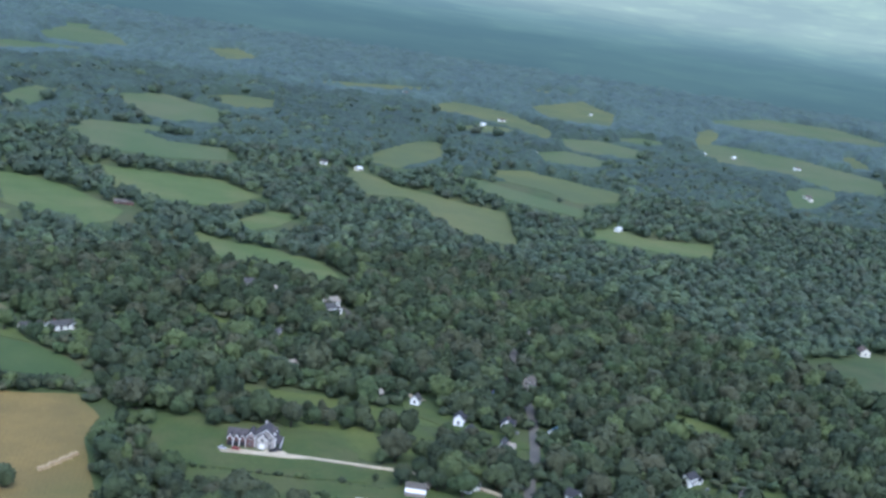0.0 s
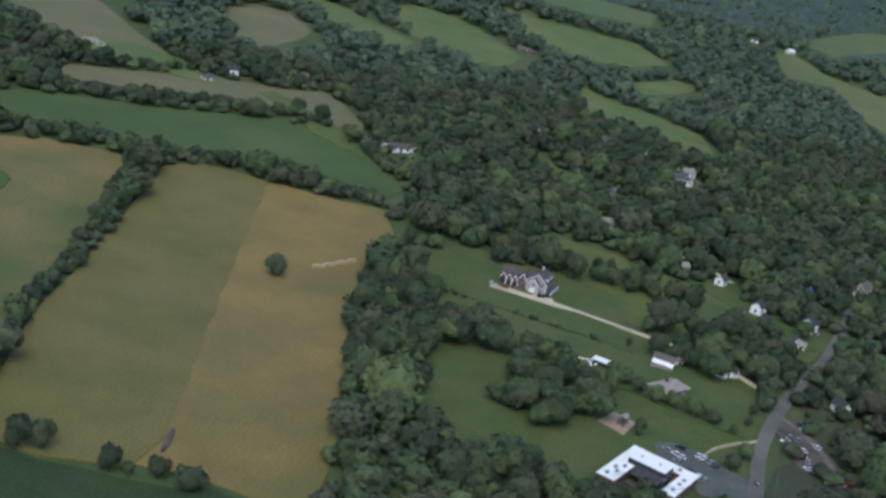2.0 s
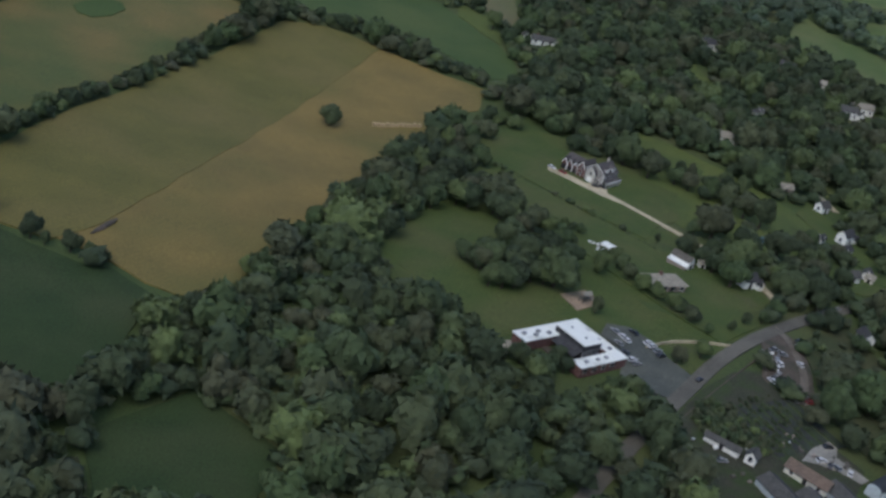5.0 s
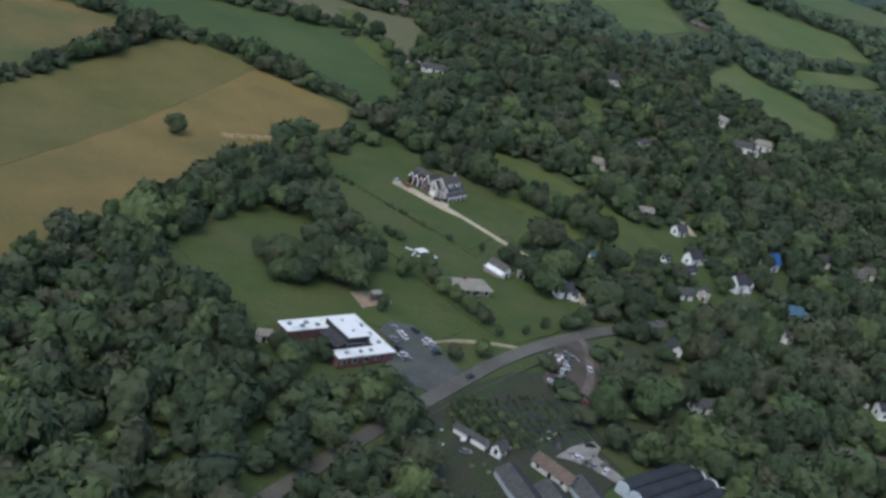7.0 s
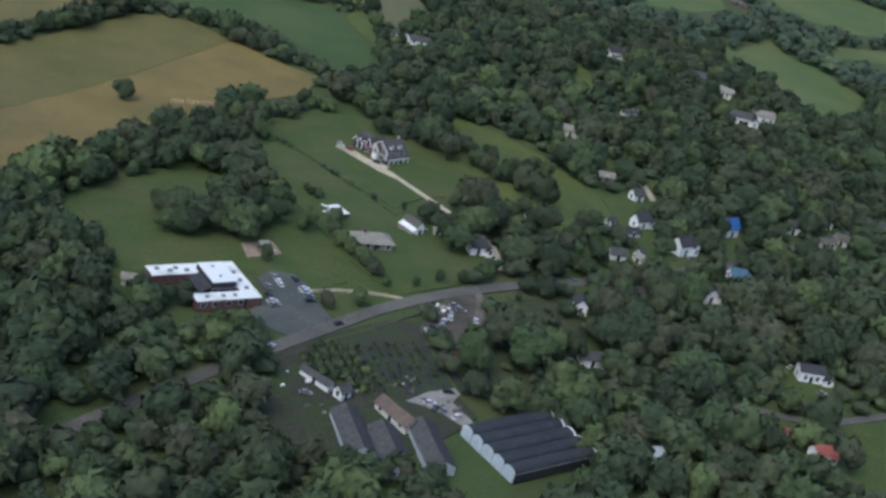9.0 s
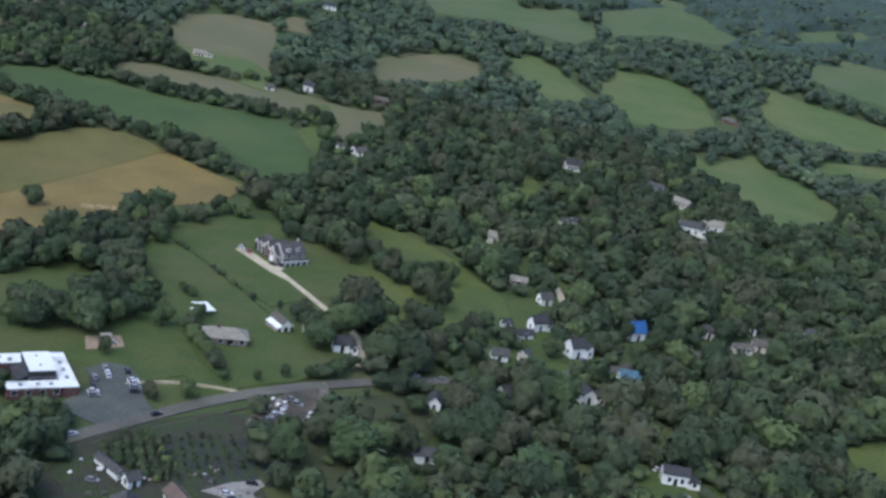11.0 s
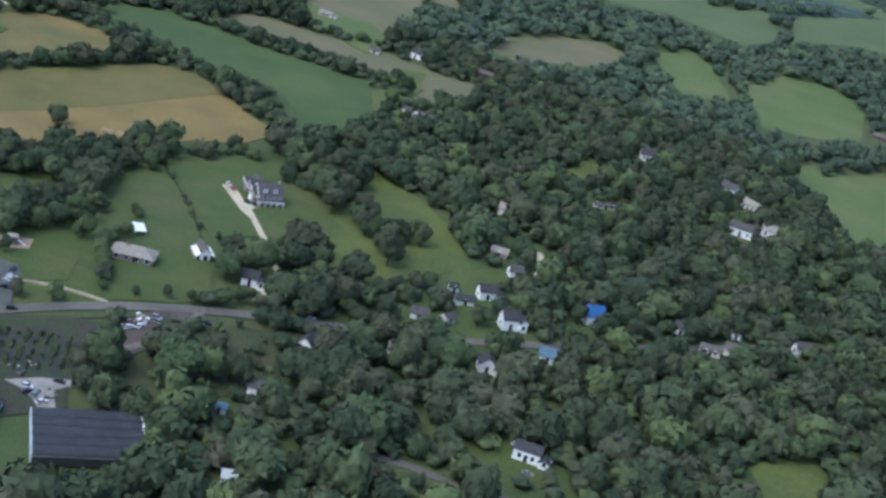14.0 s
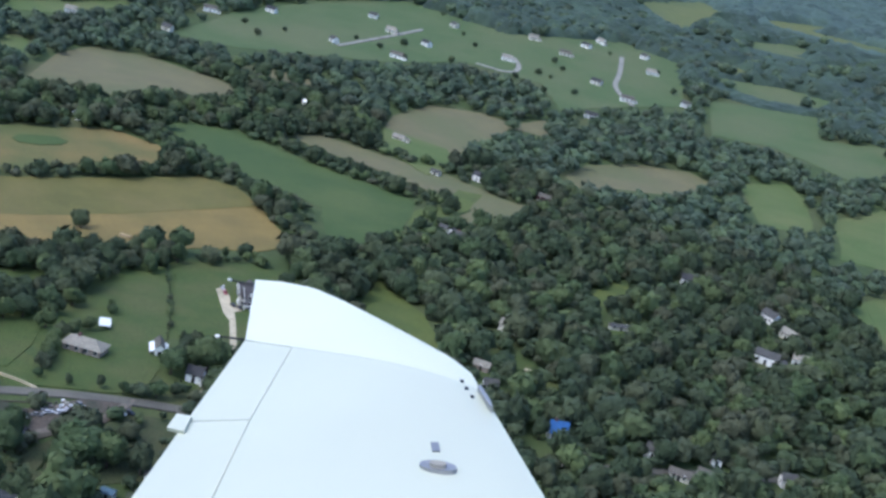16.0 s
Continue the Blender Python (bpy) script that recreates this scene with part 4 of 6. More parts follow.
def flat_block(parent, x0, x1, y0, y1, h, wall, roof, kerb=0.35):
    part("wall", boxes((x0, x1, y0, y1, -0.3, h)), M[wall], parent)
    r = bmesh.new()
    box(r, x0 - 0.2, x1 + 0.2, y0 - 0.2, y1 + 0.2, h, h + 0.15)
    for a in ((x0 - 0.2, x1 + 0.2, y0 - 0.2, y0), (x0 - 0.2, x1 + 0.2, y1, y1 + 0.2), (x0 - 0.2, x0, y0, y1), (x1, x1 + 0.2, y0, y1)):
        box(r, *a, h + 0.15, h + kerb)
    return part("roof", r, M[roof], parent, "white membrane roof with low rim")


roof_nw = flat_block(hall, -22, -10.6, -4.5, 0, 2.4, "brick_wall", "white_roof", 0.3)
flat_block(hall, -10.2, 0, -2.3, 0, 2.4, "brick_wall", "white_roof", 0.3)
roof_ne = flat_block(hall, -3.5, 0, -18, -2.7, 2.4, "brick_wall", "white_roof", 0.3)
roof_se = flat_block(hall, -16, -3.9, -18, -14.8, 2.4, "brick_wall", "white_roof", 0.3)
part("raised_hall", boxes((-10.4, -4.1, -12.5, -2.7, -0.3, 4.1)), M["slate_roof"], hall, "dark walls of the raised hall")
part("hall_roof", boxes((-10.3, -4.0, -12.7, -2.6, 4.1, 4.35)), M["white_roof"], hall, "bright white raised roof")
part("low_roof", prism(bmesh.new(), [(-13.4, 1.6), (-10.4, 2.9), (-10.4, 3.05), (-13.4, 1.75)], "y", -12.6, -4.9), M["slate_roof"], hall, "dark sloping roof")
part("courtyard", boxes((-16, -13.6, -14.4, -4.9, -0.3, 0.15)), M["dirt"], hall, "brown paved courtyard")
for x, y in ((-20, -1.6), (-17.2, -3.0), (-15.4, -1.8), (-13.0, -3.2)):
    part("rooftop_unit", boxes((x - 0.5, x + 0.5, y - 0.4, y + 0.4, 2.54, 3.1)), M["metal"], roof_nw)
for y in (-5.5, -9.5, -13.5):
    part("rooftop_unit", boxes((-2.2, -1.4, y - 0.4, y + 0.4, 2.54, 3.1)), M["metal"], roof_ne)
for x in (-13, -9, -6):
    part("rooftop_unit", boxes((x - 0.4, x + 0.4, -16.8, -16.0, 2.54, 3.0)), M["metal"], roof_se)
for y in (-5, -10):
    part("roof_hatch", boxes((-7.6, -7.1, y - 0.25, y + 0.25, 4.34, 4.65)), M["metal"], hall)
for i in range(7):
    window(hall, -20.5 + 2.9 * i, 0, 0.8, 1.3, 1.2, "+y")
for i in range(6):
    window(hall, 0, -16.5 + 2.9 * i, 0.8, 1.3, 1.2, "+x")
for i in range(4):
    window(hall, -14.5 + 3.2 * i, -18, 0.8, 1.3, 1.2, "-y")
for i in range(4):
    window(hall, -9.6 + 1.7 * i, -12.5, 1.2, 1.1, 1.2, "-y")
HOUSE_SPOTS += [(-35, 225, 8), (-26, 227, 9), (-20, 226, 9), (-24, 218, 8), (-15, 222, 7)]

# the village houses along the road and in the woods
house(78.2, 359.6, 45, 8, 5.5, 4.6, 2.6, "white_wall", "slate_roof", "white gabled house with dark roof and low wing", wing=(4, 4, 3, 0.5))
house(92.3, 347.2, 45, 7.5, 6.5, 5.2, 3.2, "white_wall", "slate_roof", "white two-storey house with steep dark roof", wing=(3.5, 4.5, 4.4, 1.0), chimney=True)
house(68.7, 355.0, 45, 4.2, 3.4, 2.6, 1.4, "white_wall", "slate_roof", "small white garage with dark roof", name="garage", category="garage", clear=3)
house(72.1, 326.7, 20, 7, 5, 3.2, 2.2, "white_wall", "grey_roof", "white cottage with brown dormer roof", clear=5)
house(79.0, 332.0, 70, 4.6, 4.2, 3.2, 2.0, "white_wall", "grey_roof", "white gabled cottage behind trees", clear=4)
house(108.6, 376.6, 42, 7.8, 6.6, 4.6, 4.2, "white_wall", "blue_roof", "white house with steep bright blue roof", chimney=True, clear=7)
house(57.6, 563.0, 28, 9.5, 6.0, 4.6, 2.6, "white_wall", "slate_roof", "white house with dark roof alone in the woods", wing=(4.5, 4.5, 3.2, 1.2), clear=6)
house(69.4, 481.0, 50, 13.0, 3.6, 2.4, 1.0, "cream_wall", "grey_roof", "long low pale shed among the trees", name="shed", category="shed", clear=5)
house(75.6, 349.4, 42, 8.0, 4.6, 2.6, 1.8, "white_wall", "slate_roof", "low white house with dark roof beside the lawn", clear=3)
house(110.1, 338.1, 20, 7.4, 5.8, 3.0, 2.6, "white_wall", "teal_roof", "white cottage with teal metal roof", wing=(3, 3.6, 2.6, 0.8), clear=8)
house(100.5, 315.7, 35, 6.5, 5.5, 4.2, 2.6, "white_wall", "slate_roof", "white house with several gables and dark roof", wing=(3.6, 5, 3.6, 1.6), clear=4, ridge="y")
house(132.4, 397, 15, 7, 5.5, 4.0, 2.6, "white_wall", "grey_roof", "white house half hidden in trees", clear=2.0)
house(146.8, 413.1, 30, 4.4, 4.2, 4.4, 2.6, "white_wall", "slate_roof", "narrow white house half hidden in trees", clear=2.0)
house(144.3, 391.9, 20, 9, 5, 2.8, 1.7, "cream_wall", "brown_roof", "low brown-roofed house by the road", clear=2.0)
house(117.9, 515, 10, 11, 6, 4.0, 2.2, "white_wall", "grey_roof", "long white hillside house", wing=(4, 5, 3, 0.6), clear=2.0, size=1.2)
house(128.9, 529.2, 15, 12, 6, 3.6, 2.0, "white_wall", "tan_roof", "long pale house beside the lane", clear=2.0, size=1.25)
house(98.6, 562.6, -20, 9, 6, 4.0, 2.2, "white_wall", "grey_roof", "white house on the wooded slope", clear=2.0, size=1.2)
house(112.2, 552.2, -25, 10, 6, 3.2, 2.0, "cream_wall", "tan_roof", "pale low house on the wooded slope", clear=2.0, size=1.2)
house(58.6, 566.8, 10, 9, 6, 4.2, 2.2, "white_wall", "grey_roof", "white house among tall trees", wing=(4, 5, 3, 0), clear=2.0)
house(128.7, 284.4, 14, 9.6, 6, 4.6, 1.9, "white_wall", "slate_roof", "white two-storey house with dark roof and side garage", wing=(4.2, 4, 2.5, 1.0), clear=6)
house(127.4, 241.5, 30, 6.2, 5.4, 4.4, 2.2, "white_wall", "red_roof", "white house with faded red metal roof", wing=(3, 3.8, 2.8, 0.0), clear=6)
house(121.5, 248.8, 20, 6.5, 4.2, 2.8, 1.2, "tan_wall", "red_roof", "brown shed with dull red roof", name="shed", category="shed", clear=3, wins=False)
house(76.2, 385.6, 40, 6.5, 5, 3.6, 2.4, "white_wall", "grey_roof", "grey-roofed white house in trees", clear=4)
house(64.5, 397.3, 15, 8, 4.5, 2.8, 1.8, "tan_wall", "tan_roof", "low tan house in trees", clear=4)
house(47.5, 433.1, 10, 8, 6, 3.8, 2.4, "cream_wall", "tan_roof", "pale house at the meadow's edge", wing=(3.2, 4, 2.8, 0), clear=5)
house(18.9, 298.7, 10, 3, 2.6, 2.2, 1.0, "cream_wall", "tan_roof", "small pale garden shed", name="shed", category="shed", clear=2, wins=False)
house(68.8, 251.8, 25, 8, 5.5, 3.4, 1.8, "white_wall", "grey_roof", "pale gabled house with a littered yard", wing=(3.2, 5.4, 3.2, 1.2), clear=5)
house(67.7, 237.4, 25, 4.5, 3.2, 2.4, 0.8, "white_wall", "teal_roof", "small shed with pale blue roof", name="shed", category="shed", clear=2.5, wins=False)
house(63.7, 279.5, 100, 6.5, 5, 4.0, 2.4, "white_wall", "slate_roof", "narrow white house by the road", clear=4)
house(31.5, 292.3, 30, 6.6, 5.2, 3.8, 2.6, "white_wall", "slate_roof", "small white house behind trees", wing=(3, 3.6, 2.8, 1.2), clear=5)
house(43.4, 333.3, 20, 5, 3.6, 2.4, 1.2, "white_wall", "teal_roof", "small house with pale blue roof in the woods", clear=2.5, wins=False)
house(79.2, 329.2, -30, 3.8, 3.2, 2.8, 1.6, "cream_wall", "tan_roof", "small cream house with tan roof", clear=3)
house(86.5, 217.3, 40, 5, 4.4, 3.0, 1.5, "white_wall", "poly_film", "small pale outbuilding in the trees", name="outbuilding", category="shed", clear=3, wins=False)
house(149.8, 398, 10, 6.5, 5, 3.6, 2.4, "cream_wall", "brown_roof", "cream house in trees", clear=2.0)
house(-42.1, 217.2, 20, 4.5, 3.4, 2.6, 1.4, "cream_wall", "tan_roof", "small tan-roofed shed beside trees", name="shed", category="shed", clear=3, wins=False)
house(167.1, 422.8, 40, 6.5, 5, 4.0, 2.4, "white_wall", "grey_roof", "white house half hidden in trees", clear=2.0)
house(216.7, 472, 35, 7, 5.5, 4.2, 2.6, "white_wall", "grey_roof", "white house beside the road's end", clear=4)
house(268.4, 545.1, 20, 6.5, 5.5, 4.6, 2.8, "white_wall", "slate_roof", "white house in deep woods", clear=4)
house(425.9, 403.1, 50, 12, 8, 4.2, 3.0, "cream_wall", "rust_roof", "pale house with reddish roof in a clearing", clear=9)
house(79.7, 300.9, 48, 7, 5, 4.2, 2.4, "white_wall", "grey_roof", "white house by the road", clear=4)
house(-26.5, 503.0, 12, 14, 6, 3.4, 2.2, "white_wall", "grey_roof", "long white farmhouse with grey roof among trees", wing=(6, 5, 4.4, 1.6), chimney=True, clear=4, size=1.0)
house(-33.8, 504.6, 100, 5, 4.4, 3.2, 2.0, "white_wall", "grey_roof", "small white annexe beside the farmhouse", clear=2)
house(-40.1, 507.1, 5, 6, 4, 2.6, 1.2, "cream_wall", "grey_roof", "low pale farm shed", name="shed", category="shed", clear=3, wins=False)
house(-91.5, 605, 5, 8, 6, 4.6, 2.6, "white_wall", "slate_roof", "white farmhouse at the field's edge", clear=5)
house(-55.2, 616.4, 5, 12, 6, 3.4, 2.0, "brick_wall", "brown_roof", "low red-brown farm building", name="farm_building", category="barn", clear=5)
house(-161.6, 620.5, 15, 13, 7, 4.0, 2.8, "cream_wall", "tan_roof", "pale farmstead house with two wings", wing=(7, 6, 3.4, 2.0), clear=6, size=0.75)
house(-105.9, 585, 15, 7, 5, 2.8, 1.6, "cream_wall", "grey_roof", "pale roadside shed beside a field", name="shed", category="shed", clear=3, wins=False)
house(127.6, 793.8, -15, 16, 8, 3.2, 2.6, "brick_wall", "brown_roof", "low brick barn with brown roof on the hill", wing=(8, 7, 2.8, 1.6), name="barn", category="barn", clear=10, size=0.75)
house(-220.3, 439.9, -20, 10, 5, 3.0, 1.6, "white_wall", "white_roof", "long white farm shed in the woods", name="shed", category="shed", clear=4, wins=False)
house(-230.4, 614.3, -10, 7, 4, 3.0, 1.6, "white_wall", "white_roof", "white farm shed standing among trees", name="shed", category="shed", clear=4, wins=False)

# houses of the far estate, each with its own turn and size
ESTATE = [(-360.7, 778.8), (-377.4, 866.1), (-339.1, 866.2), (-317.2, 803.1), (-379.2, 954.6), (-291.5, 913.5), (-299.5, 1049.6), (-287.3, 995.1), (-257.1, 1083), (-222.7, 1034.6), (-219.8, 939.8),
          (-180.5, 921.8), (-152.1, 967), (-331.7, 1010.2), (-441.2, 790.5), (-446.6, 730.2), (-397.8, 647), (-441.4, 598.5), (-161.7, 838.6), (-59.1, 1088.6), (-416.5, 888), (-305.5, 1085)]
for i, (x, y) in enumerate(ESTATE):
    house(x, y, (i * 37) % 70 - 20, 12 + i % 4 * 1.5, 8, 5.0, 3.2, ("white_wall", "cream_wall", "white_wall")[i % 3], ("grey_roof", "tan_roof", "slate_roof", "brown_roof")[i % 4],
          "pale estate house on open mown grass", wing=(5, 6, 3, 0.6) if i % 2 else None, clear=8, group="estate houses", size=0.85)
FARAWAY = [(391.2, 952.5), (414.5, 930.3), (783, 1373.6), (740.6, 1191.8), (755.7, 1171.5), (711.3, 1077.6), (1035.4, 1272.4), (988.8, 1019.9), (1067.5, 937), (906, 795.7), (541.4, 721.8), (916.1, 807.8), (951.5, 969.4), (1022.1, 999.7), (810.2, 1201.8), (709.2, 1020), (1200, 1700), (1050, 1650)]
for i, (x, y) in enumerate(FARAWAY):
    house(x, y, (i * 53) % 80 - 30, 15 + i % 3 * 3, 10, 5.5, 3.4, ("white_wall", "cream_wall")[i % 2], ("grey_roof", "white_roof", "rust_roof")[i % 3], "distant pale farmhouse among fields", clear=10, group="far farmhouses", wins=False, size=0.6)

# ---- plant nursery ----
shade_house = thing("shade_house", pose(43.4, 197, 0, 0, 0, 46), "row of joined greenhouse bays under black shade cloth", "greenhouse")
for i in range(5):
    y1 = -3.7 * i
    bm = bmesh.new()
    arc = [(y1 - 1.85 + 1.8 * math.cos(a), 2.2 + 1.15 * math.sin(a)) for a in [math.pi * k / 8 for k in range(9)]]
    prism(bm, [(y1 - 3.65, 0.0), (y1 - 0.05, 0.0)] + arc, "x", 0.3, 23.5)
    bay = part("bay", bm, M["shade_cloth"], shade_house)
    cap = bmesh.new()
    prism(cap, [(y1 - 3.6, 0.0), (y1 - 0.1, 0.0)] + [(y1 - 1.85 + 1.72 * math.cos(a), 2.2 + 1.05 * math.sin(a)) for a in [math.pi * k / 8 for k in range(9)]], "x", 0.0, 0.28)
    part("end_wall", cap, M["poly_film"], bay, "milky white end wall")
    hem = [(y1 - 1.85 + 1.85 * math.cos(a), 2.2 + 1.2 * math.sin(a)) for a in [math.pi * k / 8 for k in range(9)]]
    part("end_hem", prism(bmesh.new(), hem + [(p, z - 0.45) for p, z in reversed(hem)], "x", 23.5, 23.9), M["trim"], bay, "white scalloped hem of the cloth")
    part("gutter", boxes((0.2, 23.6, y1 - 3.78, y1 - 3.62, 2.1, 2.25)), M["metal"], bay)
HOUSE_SPOTS += [(55.6, 197.8, 15)]
for x, y, turn in ((22.2, 182.8, 118), (30.8, 181.1, 118), (38.4, 186.7, 118)):
    g = thing("greenhouse", pose(x, y, 0, 0, 0, turn), "gabled glass greenhouse with dark and milky roof sides", "greenhouse", "nursery greenhouses")
    part("wall", prism(bmesh.new(), [(-3, 0), (3, 0), (3, 2.0), (0, 3.6), (-3, 2.0)], "x", -8, 8), M["poly_film"], g)
    part("roof", prism(bmesh.new(), [(-3.2, 1.95), (0, 3.66), (0, 3.8), (-3.2, 2.09)], "x", -8.1, 8.1), M["slate_roof"], g, "dark glazed roof side")
    part("roof", prism(bmesh.new(), [(3.2, 1.95), (3.2, 2.09), (0, 3.8), (0, 3.66)], "x", -8.1, 8.1), M["grey_roof"], g, "grey roof side")
HOUSE_SPOTS += [(27.8, 182.5, 14)]
house(29.2, 194.6, -38, 14.5, 5.4, 3.0, 2.0, "cream_wall", "rust_roof", "long nursery shed with orange-brown roof and cream walls", name="nursery_shed", category="shed", clear=3)
house(9.8, 199.2, -28, 12, 2.8, 2.6, 0.9, "white_wall", "grey_roof", "long narrow white nursery shed", name="nursery_shed", category="shed", clear=3, wins=False)
house(16.3, 196.6, 60, 4.2, 3.6, 3.2, 1.8, "white_wall", "grey_roof", "white gabled nursery office", name="nursery_office", category="house", clear=2)


# ---- vehicles ----
def car(x, y, turn, paint, label, kind="car", z=0.44):
    """A parked vehicle: body with cabin, glass band, lamps and four wheels with rims."""
    e = thing(kind, pose(x, y, z, 0, 0, turn) @ Matrix.Scale(0.66, 4), label, "truck" if kind == "box_truck" else kind, "parked vehicles")
    p = PAINTS[paint]
    if kind == "box_truck":
        part("cargo_box", boxes((-3.0, 1.4, -1.05, 1.05, 0.7, 3.0)), p, e)
        cab = part("cab", prism(bmesh.new(), [(1.5, 0.5), (3.1, 0.5), (3.1, 1.4), (2.7, 2.2), (1.5, 2.2)], "y", -1.0, 1.0), PAINTS["white"], e)
        part("windscreen", prism(bmesh.new(), [(3.12, 1.42), (3.05, 1.35), (2.66, 2.12), (2.73, 2.16)], "y", -0.85, 0.85), M["glass"], cab)
        ax, r, hw = (-1.9, 2.2), 0.45, 1.05
    else:
        lift_ = 0.25 if kind == "van" else 0.0
        part("body", prism(bmesh.new(), [(-2.1, 0.3), (2.1, 0.3), (2.15, 0.62), (1.95, 0.8), (1.0, 0.9), (-2.0, 0.95), (-2.15, 0.7)], "y", -0.86, 0.86), p, e)
        part("cabin", prism(bmesh.new(), [(-1.85, 0.9), (1.0, 0.9), (0.35, 1.42 + lift_), (-1.5, 1.45 + lift_)], "y", -0.72, 0.72), M["glass"], e)
        part("roof", boxes((-1.45, 0.32, -0.7, 0.7, 1.4 + lift_, 1.5 + lift_)), p, e)
        for sy in (-0.6, 0.6):
            part("headlight", boxes((2.08, 2.17, sy - 0.15, sy + 0.15, 0.56, 0.72)), M["trim"], e)
        ax, r, hw = (-1.3, 1.35), 0.32, 0.86
    for wx in ax:
        for s in (-1, 1):
            w = bmesh.new()
            bmesh.ops.create_cone(w, cap_ends=True, segments=12, radius1=r, radius2=r, depth=0.22, matrix=Matrix.Translation((wx, s * (hw - 0.08), r)) @ Matrix.Rotation(math.pi / 2, 4, "X"))
            wheel = part("wheel", w, M["tyre"], e)
            q = bmesh.new()
            bmesh.ops.create_cone(q, cap_ends=True, segments=10, radius1=r * 0.55, radius2=r * 0.5, depth=0.03, matrix=Matrix.Translation((wx, s * (hw + 0.035), r)) @ Matrix.Rotation(math.pi / 2, 4, "X"))
            part("rim", q, M["metal"], wheel)
    return e


for x, y, turn, paint in ((-12.8, 238.8, 130, "silver"), (-11.2, 237, 130, "white"), (-10.2, 235.6, 130, "white"), (-7.8, 240.6, 130, "black"), (-9.3, 226.5, 40, "white"), (-8.2, 225, 40, "silver"),
                          (-4.3, 236.9, 40, "white"), (-3.3, 235.8, 40, "white"), (-2.1, 233.9, 40, "silver"), (-1.3, 232.2, 40, "black"), (-12.4, 233, 130, "silver"), (-11, 229.1, 130, "black")):
    car(x, y, turn, paint, paint + " car parked on the dark asphalt lot")
for x, y, turn, paint, z in ((-25, 356.3, -35, "white", 0.5), (-21.2, 353.8, -37, "red", 0.5), (-10.4, 347.6, -10, "black", 0.5), (-7.9, 348.2, -30, "black", 0.5)):
    car(x, y, turn, paint, paint + " car on the gravel court of the house", z=z)
car(7.7, 225.5, 55, "black", "dark car driving on the grey road", z=0.44)
car(-3.6, 206.8, 62, "white", "white car driving on the grey road", z=0.44)
for x, y, turn, paint, kind in ((32.0, 251.5, 20, "silver", "van"), (40.4, 258.4, 30, "white", "van"), (34.0, 250.2, 15, "silver", "van"), (32.1, 244.8, 110, "white", "car"),
                                (30.7, 239.2, 60, "silver", "car"), (38.4, 247.6, 100, "white", "car"), (41.0, 260.9, 20, "black", "car"), (36.2, 230.9, 40, "silver", "car"),
                                (31.0, 242.3, 75, "white", "car"), (29.3, 236.7, 50, "black", "car"), (28.2, 234.9, 120, "white", "car"), (37.6, 229.5, 10, "red", "car")):
    car(x, y, turn, paint, paint + " work vehicle parked on the dirt yard", kind, z=0.36)
for i, (x, y) in enumerate(((30.5, 247.5), (29.4, 249.2), (31.8, 247.2), (29.8, 241.2), (33.4, 233.0), (34.6, 231.6), (33.2, 229.4), (35.0, 228.6))):
    e = thing("scrap_pile", pose(x, y, 0.36, 0, 0, 55 * i), "pile of rusty and pale scrap on the dirt yard", "scrap", "scrap piles")
    part("panel", prism(bmesh.new(), [(-0.9, 0.0), (0.9, 0.0), (0.5, 0.5 + 0.15 * (i % 3)), (-0.6, 0.35)], "y", -0.6, 0.5), M[("rust_roof", "concrete", "metal", "brown_roof")[i % 4]], e)
    part("beam", boxes((-1.3, 1.1, 0.55, 0.75, 0.0, 0.2)), M[("metal", "rust_roof")[i % 2]], e)
    part("sheet_metal", boxes((0.3, 1.5, -1.0, -0.2, 0.0, 0.12 + 0.1 * (i % 3))), M[("metal", "concrete", "rust_roof")[i % 3]], e)
for i, (x, y) in enumerate(((34.9, 204.6), (36.6, 203.2), (38.2, 203.4), (38.0, 211.5), (41.5, 202.6), (18.5, 190.2), (9, 193.4))):
    car(x, y, 20 + 50 * (i % 3), ("white", "black", "silver", "black")[i % 4], ("white", "dark", "silver", "dark")[i % 4] + " vehicle parked in the nursery yard", z=0.32)
for x, y, turn, paint in ((61, 294.7, 48, "silver"), (54.3, 290.8, 48, "white"), (124.1, 283.8, 60, "white"), (132.2, 273.8, 20, "silver"), (119.8, 243.8, 20, "black"), (96, 340.5, 40, "silver")):
    car(x, y, turn, paint, paint + " car parked beside a house", z=0.02)

# ---- yard goods, walls, fences ----
rnd = random.Random(5)


def crate(x, y, mat, label, s):
    e = thing("pallet_stack", pose(x, y, 0.3, 0, 0, rnd.uniform(0, 90)), label, "pallet", "nursery goods")
    part("base", boxes((-s, s, -s * 0.7, s * 0.7, 0, 0.15)), M["brown_roof"], e)
    part("load", boxes((-s * 0.9, s * 0.9, -s * 0.6, s * 0.6, 0.15, 0.15 + s * 0.8)), mat, e)


for k in range(46):
    a = rnd.random()
    x, y = (rnd.uniform(3, 22), rnd.uniform(187, 201)) if a < 0.3 else (rnd.uniform(26, 32), rnd.uniform(206, 213)) if a < 0.6 else (rnd.uniform(27, 31), rnd.uniform(236, 250)) if a < 0.85 else (rnd.uniform(33, 42), rnd.uniform(203, 209))
    kind_ = (0, 1, 3, 1, 3, 4, 3)[k % 7]
    crate(x, y, M[("white_wall", "tan_wall", "cream_wall", "brown_roof", "poly_film")[kind_]], ("white wrapped", "tan", "cream", "brown", "milky wrapped")[kind_] + " goods stacked on a pallet", rnd.uniform(0.3, 0.65))

